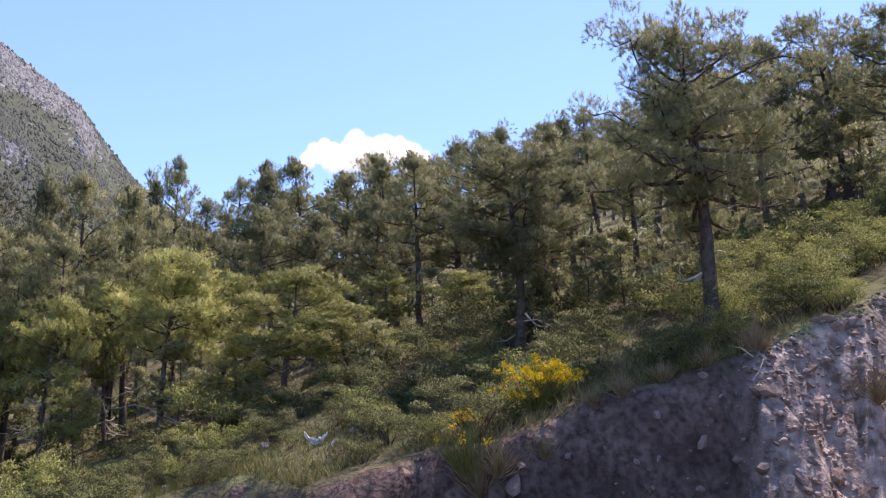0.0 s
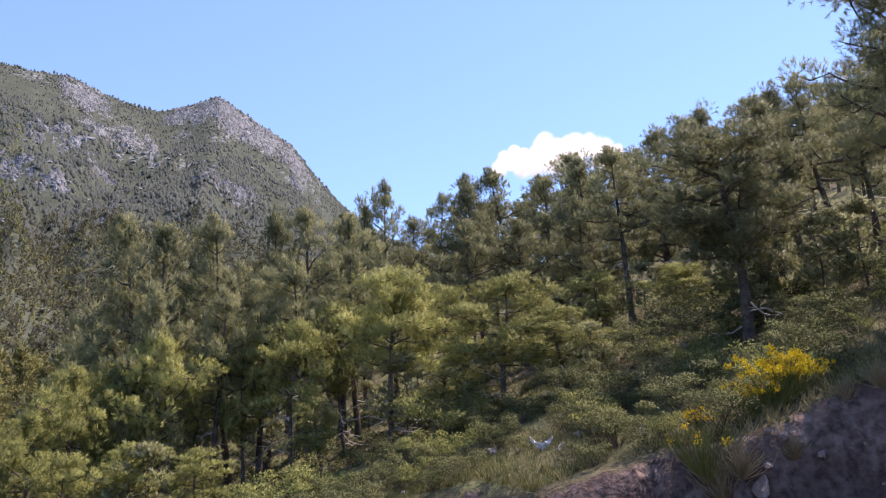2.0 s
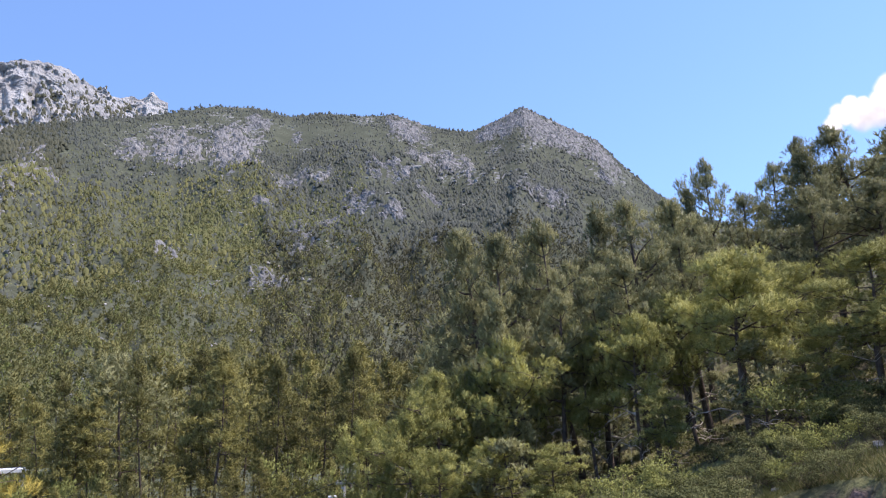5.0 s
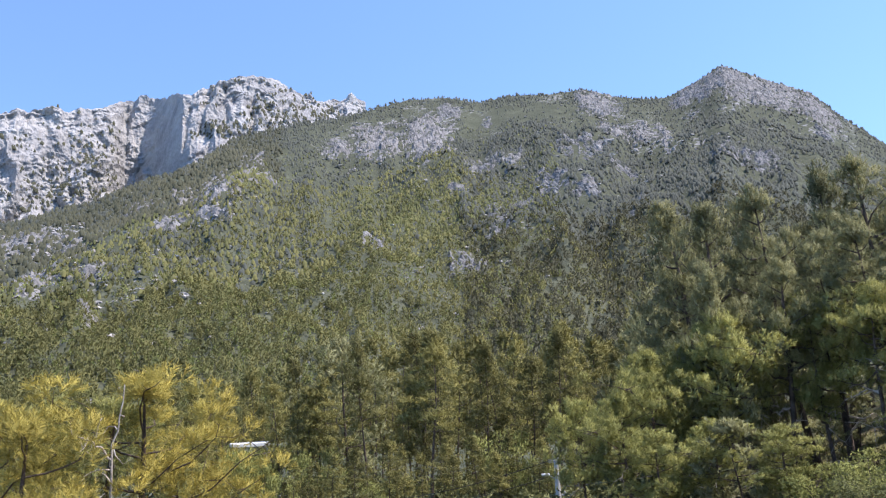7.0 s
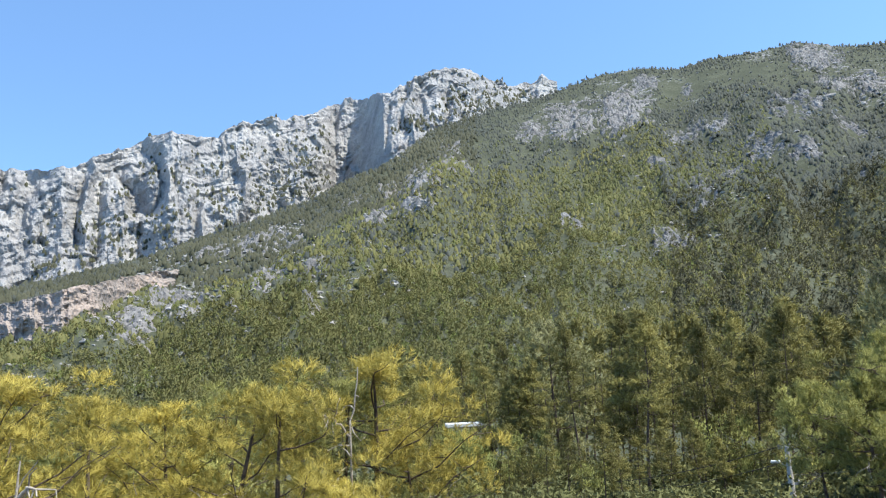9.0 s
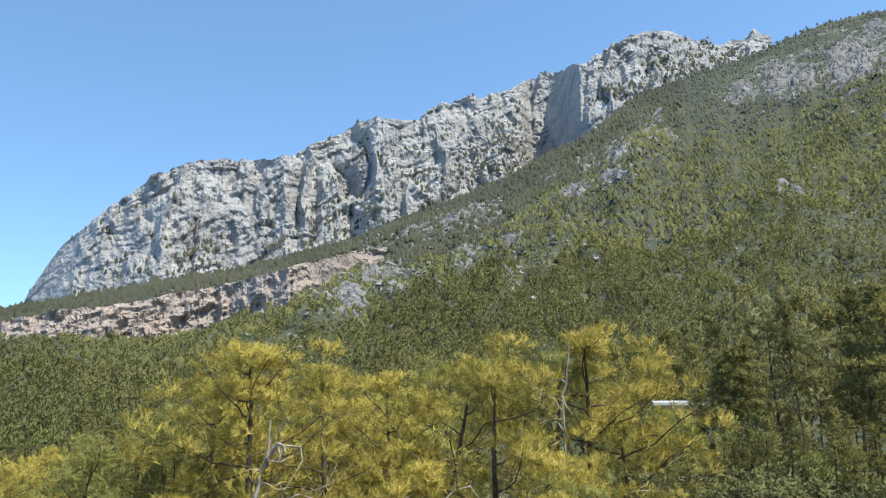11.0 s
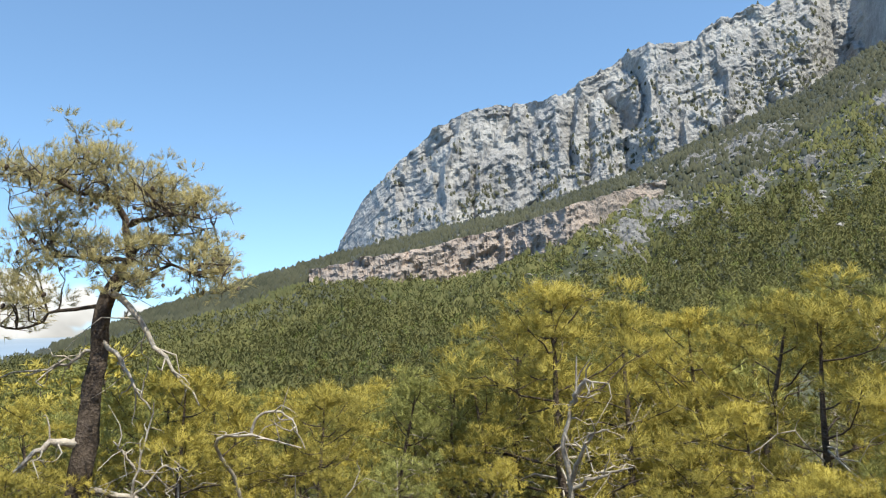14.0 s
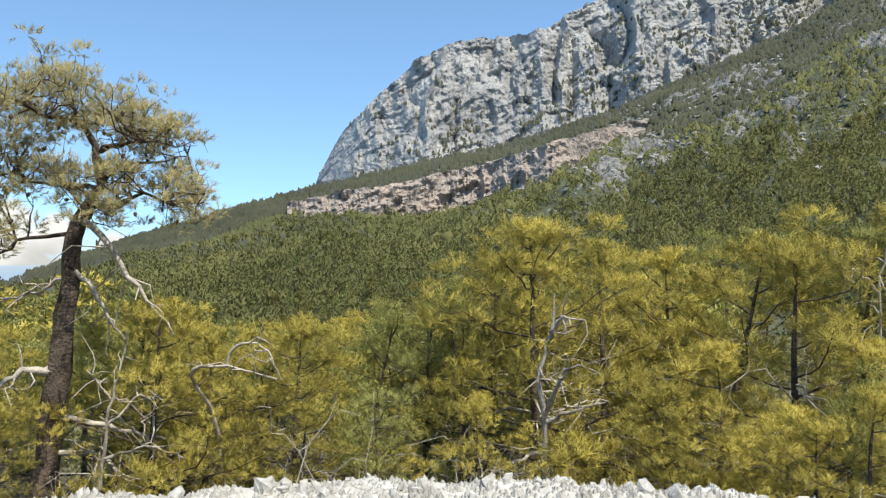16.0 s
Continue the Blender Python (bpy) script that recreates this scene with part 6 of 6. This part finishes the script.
# ---- gravel bank at the edge of the pad ----
def gravel_bank():
    gen = np.random.default_rng(8)
    psis, vs = np.arange(62, 205, 0.5), np.linspace(-1, 1, 17)
    pp, vv = np.meshgrid(psis, vs, indexing="ij")
    x, y = polar(pp, 5.75 + 0.75 * vv)
    tall = 0.165 + 0.12 * fbm(psis / 5, psis * 0 + 2, 3, 3)
    tall = (tall + 0.05 * (1 - step(84, 97, psis))) * step(62, 68, psis) * (1 - step(198, 205, psis))
    z = land(pp, 5.75 + 0.75 * vv) - 0.05 * (1 - step(62, 68, pp)) + tall[:, None] * (1 - vv ** 2) ** 0.8 + 0.07 * fbm(x / 0.12, y / 0.12, 3, 5) - 0.06 * np.abs(vv) ** 4
    bank = new("gravel_bank", mesh_of("gravel_bank", np.stack([x, y, z], -1).reshape(-1, 3), grid_faces(len(psis), len(vs)), GRAVEL))
    tagged(bank, "low bank of white crushed limestone beside the road", "gravel bank")
    stones = [stone_mesh("stone", 20 + k, GRAVEL, 1, 0.5) for k in range(6)]

    def on_bank(n):
        psi, v = 70 + 75 * gen.random(n), gen.normal(-0.1, 0.4, n).clip(-0.9, 0.9)
        r = 5.75 + 0.75 * v
        px, py = polar(psi, r)
        return px, py, land(psi, r) + np.interp(psi, psis, tall) * (1 - v ** 2) ** 0.8

    for k, (px, py, pz) in enumerate(zip(*on_bank(290))):
        s = 0.04 + 0.11 * gen.random() ** 3
        st = part("stone", stones[k % 6], bank)
        st.matrix_basis = Matrix.LocRotScale((px, py, pz + s * 0.1), Euler(gen.random(3) * 6.28), (s * 1.3, s, s))
    px, py, pz = on_bank(3500)
    one = np.array([[1, 0, -0.4], [-0.5, 0.87, -0.4], [-0.5, -0.87, -0.4], [0.1, 0.1, 0.8]])
    tri = np.array([[0, 1, 3], [1, 2, 3], [2, 0, 3], [0, 2, 1]])
    s = (0.012 + 0.022 * gen.random(3500))[:, None, None]
    v = one[None] * s * (0.6 + 0.8 * gen.random((3500, 4, 3))) + np.stack([px, py, pz + 0.01], -1)[:, None]
    f = (tri[None] + 4 * np.arange(3500)[:, None, None]).reshape(-1, 3)
    tagged(part("chips", mesh_of("gravel_chips", v.reshape(-1, 3), f, GRAVEL), bank, "small white limestone chips"), kind="stuff")


gravel_bank()


def grass(name, label, mat, count, seed, lo, hi, near, far, tall):
    gen = np.random.default_rng(seed)
    psi, r = lo + (hi - lo) * gen.random(count), near + (far - near) * gen.random(count) ** 1.8
    if near > 10:
        r = r - near + rim(psi) + 0.1
    x, y = polar(psi, r)
    keep = fbm(x / 2.2, y / 2.2, 3, seed) > -0.08
    x, y, z = x[keep], y[keep], land(psi, r)[keep]
    base = np.stack([x, y, z - 0.02], -1)
    up = np.tile([0, 0, 1.0], (len(x), 1)) + gen.normal(0, 0.35, (len(x), 3))
    v, f = tufts(base, up, gen, 3, tall, tall * 0.07)
    return tagged(new(name, mesh_of(name, v, f, mat)), label, "grass", kind="stuff")


GRASS_GREEN = material("grass_green", (0.062, 0.070, 0.024), (0.190, 0.192, 0.070), 0.5, 5, 0.7, 0, 0.6, 0.3)
GRASS_DRY = material("grass_dry", (0.15, 0.13, 0.055), (0.36, 0.32, 0.155), 0.5, 5, 0.7, 0, 0.6, 0.3)
grass("grass", "green and yellowish grass on the hillside", GRASS_GREEN, 30000, 3, -44, 44, 15.0, 44, 0.24)
grass("grass", "dry straw-coloured grass on the hillside", GRASS_DRY, 9000, 4, -44, 44, 15.0, 40, 0.26)
grass("grass", "green grass beside the gravel bank", GRASS_GREEN, 3200, 5, 68, 150, 4.95, 7.4, 0.15)
grass("grass", "dry grass under the golden pines", GRASS_DRY, 5000, 6, 66, 155, 7.0, 16, 0.30)


# ---- earth bank: clods, stones, dead branches ----
CLODS = [stone_mesh("clod", 40 + k, CLOD, 2, 0.6) for k in range(5)]
PALE = [stone_mesh("stone", 50 + k, BOULDER, 1, 0.5) for k in range(4)]
for i in range(240):
    psi = -40 + 18.5 * rng.random() if i < 190 else -21.5 + 17 * rng.random()
    r = float(rim(psi)) + (-3.6 + 3.6 * rng.random() if i < 190 else -0.9 * rng.random())
    pale = rng.random() < 0.18
    s = (0.04 + 0.09 * rng.random()) if pale else (0.05 + 0.30 * rng.random() ** 2.5)
    ob = new("stone" if pale else "earth_clod", (PALE[i % 4] if pale else CLODS[i % 5]))
    ob.matrix_basis = Matrix.LocRotScale(spot(psi, r) + Vector((0, 0, -s * 0.1)), Euler((rng.random(), rng.random(), 6 * rng.random())), (s * 1.3, s, s * 0.9))
    tagged(ob, "pale stone lying on the earth bank" if pale else "rough brown clod of earth on the bank", "stone" if pale else "earth clod", "stones on the earth bank" if pale else "clods on the earth bank")


for i in range(46):
    psi = -6 + 34 * rng.random()
    s = 0.07 + 0.22 * rng.random() ** 2
    ob = new("stone", PALE[i % 4])
    ob.matrix_basis = Matrix.LocRotScale(spot(psi, float(rim(psi)) + 0.3 + 9 * rng.random() ** 1.5), Euler((rng.random(), rng.random(), 6 * rng.random())), (s * 1.4, s, s * 0.8))
    tagged(ob, "pale stone lying in the grass above the bank", "stone", "stones in the grass")


def rubble():
    """Crumbled earth and chips of rock lying half sunk in the bank."""
    gen = np.random.default_rng(12)
    n = 4200
    psi = -42 + 21 * gen.random(n)
    r = rim(psi) - 3.9 + 3.9 * gen.random(n)
    x, y = polar(psi, r)
    block, tri = raw(stone_mesh("rubble_chip", 61, RUBBLE, 1, 0.2))
    s = (0.014 + 0.075 * gen.random(n) ** 4)[:, None, None]
    v = block[None] * np.array([2.1, 2.1, 1.5]) * s * (0.55 + 0.9 * gen.random((n, len(block), 3))) + np.stack([x, y, land(psi, r)], -1)[:, None]
    f = (tri[None] + len(block) * np.arange(n)[:, None, None]).reshape(-1, 3)
    tagged(new("rubble", mesh_of("rubble", v.reshape(-1, 3), f, RUBBLE)), "loose grey and brown rubble on the earth bank", "rubble", kind="stuff")


RUBBLE = material("rubble", (0.120, 0.084, 0.067), (0.420, 0.340, 0.292), 2, 12, 0.95, 0.3, 0.8)
rubble()


def fallen_branch(psi, r, seed, size=1.2):
    gen = np.random.default_rng(seed)
    a = np.zeros(3)
    path = curve(a, np.array([size * 0.6, 0.1, -size * 0.7]), gen, 0.12, 8)
    pieces = [tube(path, np.linspace(0.03, 0.008, 8), 5)]
    for k in range(6):
        q = path[1 + k]
        pieces.append(tube(curve(q, q + gen.normal(0, 0.3, 3) + np.array([0, 0, 0.1]), gen, 0.15, 5), [0.015, 0.012, 0.01, 0.006, 0.003], 4))
    ob = new("fallen_branch", mesh_of("fallen_branch", *merged(pieces), DEADWOOD, True))
    ob.matrix_basis = Matrix.Translation(spot(psi, r) + Vector((0, 0, 0.06)))
    return tagged(ob, "bleached dead branch hanging over the earth bank", "branch", "fallen branches")


for psi, r, s, size in ((-28.3, 15.4, 1, 1.2), (-22.9, 14.3, 2, 0.9), (-31, 16.3, 3, 1.0), (-30.5, 14.6, 4, 0.7), (1.5, 16.2, 5, 1.2), (-33.5, 16.4, 6, 1.0)):
    fallen_branch(psi, r, s, size)


def plastic_bag():
    gen = np.random.default_rng(15)
    n, m = 16, 8
    u, v = np.meshgrid(np.linspace(-1, 1, n), np.linspace(-1, 1, m), indexing="ij")
    x = 0.30 * u
    z = 0.22 * u * u + 0.075 * v * (1.1 - 0.6 * np.abs(u)) + 0.02 * gen.normal(0, 1, u.shape)
    y = 0.08 * fbm(u * 3 + 5, v * 2, 3, 1) * 2
    front = np.stack([x, y, z], -1).reshape(-1, 3)
    f = grid_faces(n, m)
    verts = np.concatenate([front, front + np.array([0, 0.03, 0])])
    ob = new("plastic_bag", mesh_of("plastic_bag", verts, np.concatenate([f, f[:, ::-1] + len(front)]), PLASTIC, True))
    p = (-17.1 * math.sin(radians(8.3)) - 0.1, 17.1 * math.cos(radians(8.3)) + 0.59, 1.65 - 17.1 * math.tan(radians(2.7)))
    ob.matrix_basis = Matrix.LocRotScale(Vector(p), Euler((0.3, 0.0, radians(10))), (0.85, 0.85, 0.85))
    tagged(ob, "torn white plastic bag caught on a bush", "plastic bag")
    dark_shrub.put(8.3, 18.0, max(0.4, 1.65 - 17.5 * math.tan(radians(2.6)) - float(land(8.3, 18.0))), slim=0.9)


plastic_bag()


# ---- poles, cables and the shed in the valley ----
def box(w, d, h, at, bevel=0.0):
    bm = bmesh.new()
    bmesh.ops.create_cube(bm, size=1.0, matrix=Matrix.Translation(at) @ Matrix.Diagonal((w, d, h, 1)))
    if bevel:
        bmesh.ops.bevel(bm, geom=bm.edges[:], offset=bevel, segments=1, affect="EDGES")
    return bm


def from_bm(name, bm, mat):
    me = bpy.data.meshes.new(name)
    bm.to_mesh(me)
    bm.free()
    me.materials.append(mat)
    return me


def utility_pole(psi, r, up, lamp, label):
    foot = spot(psi, r)
    top = EYE.z + r * math.tan(radians(up))
    h = top - foot.z
    ob = tagged(new("utility_pole"), label, "utility pole", "poles in the valley")
    ob.matrix_basis = Matrix.LocRotScale(foot, Euler((0, 0, radians(psi))), (1, 1, 1))
    z = np.linspace(-0.3, h, 8)
    part("post", mesh_of("pole_post", *tube(np.stack([0 * z, 0 * z, z], -1), np.interp(z, [0, h], [0.17, 0.10]), 10), CONCRETE, True), ob)
    for k, dz in enumerate((0.05, 1.55)):
        arm = part("crossarm", from_bm("crossarm", box(0.95 if k == 0 else 0.5, 0.09, 0.09, (0.12, 0, h - dz), 0.01), STEEL), ob)
        for x in ((-0.30, 0.12, 0.52) if k == 0 else (0.0, 0.3)):
            zz = np.array([h - dz + 0.04, h - dz + 0.08, h - dz + 0.14, h - dz + 0.18])
            part("insulator", mesh_of("insulator", *tube(np.stack([0 * zz + x, 0 * zz, zz], -1), [0.03, 0.06, 0.05, 0.02], 8), CERAMIC, True), arm)
    if lamp:
        q = np.array([[0, 0, h - 0.85], [-0.2, -0.05, h - 0.75], [-0.35, -0.08, h - 0.68]])
        arm = part("lamp_arm", mesh_of("lamp_arm", *tube(q, [0.035, 0.03, 0.03], 6), STEEL, True), ob)
        part("lamp_head", from_bm("lamp_head", box(0.40, 0.20, 0.11, (-0.52, -0.1, h - 0.62), 0.03), ROOF_WHITE), arm, "pale street lamp head")
    return Vector((foot.x, foot.y, top))


tip_a = utility_pole(48.0, 37.0, -4.25, True, "grey concrete utility pole with street lamp arm")
tip_b = utility_pole(68.1, 62.0, -5.7, False, "grey concrete utility pole among valley trees")
tip_c = Vector(aim(24.0, 0.4, 55.0))


def cable(a, b, sag, dz):
    t = np.linspace(0, 1, 24)[:, None]
    p = np.array(a) + (np.array(b) - np.array(a)) * t + np.array([0, 0, 1.0]) * (-4 * sag * t * (1 - t) + dz)
    tagged(new("cable", mesh_of("cable", *tube(p, np.full(24, 0.016), 4), CABLE)), "dark overhead cable strung between concrete poles", "cable", "overhead cables")


for dz in (0.1, -0.6, -1.5):
    cable(tip_a, tip_b, 1.2, dz)
for dz in (-0.6, -1.2):
    cable(tip_a, tip_c, 0.9, dz)


def shed():
    r = 74.0
    foot = spot(70.2, r)
    top = EYE.z + r * math.tan(radians(-1.9))
    h = max(top - foot.z, 2.5)
    ob = tagged(new("shed"), "low building with a white sheet roof among trees", "building")
    ob.matrix_basis = Matrix.LocRotScale(foot, Euler((0, 0, radians(74))), (1, 1, 1))
    part("wall", from_bm("shed_wall", box(3.0, 3.0, h - 0.3, (0, 0, (h - 0.3) / 2 - 0.2), 0.02), WALL_WHITE), ob)
    roof = part("roof", from_bm("shed_roof", box(3.5, 3.5, 0.3, (0, 0, h - 0.25), 0.02), ROOF_WHITE), ob)
    for k in range(14):
        part("roof_rib", from_bm("roof_rib", box(0.05, 3.5, 0.05, (-1.62 + 0.25 * k, 0, h - 0.085)), ROOF_WHITE), roof)
    part("door", from_bm("shed_door", box(0.9, 0.06, 2.0, (0.6, -1.53, 0.9), 0.01), STEEL), ob)


shed()
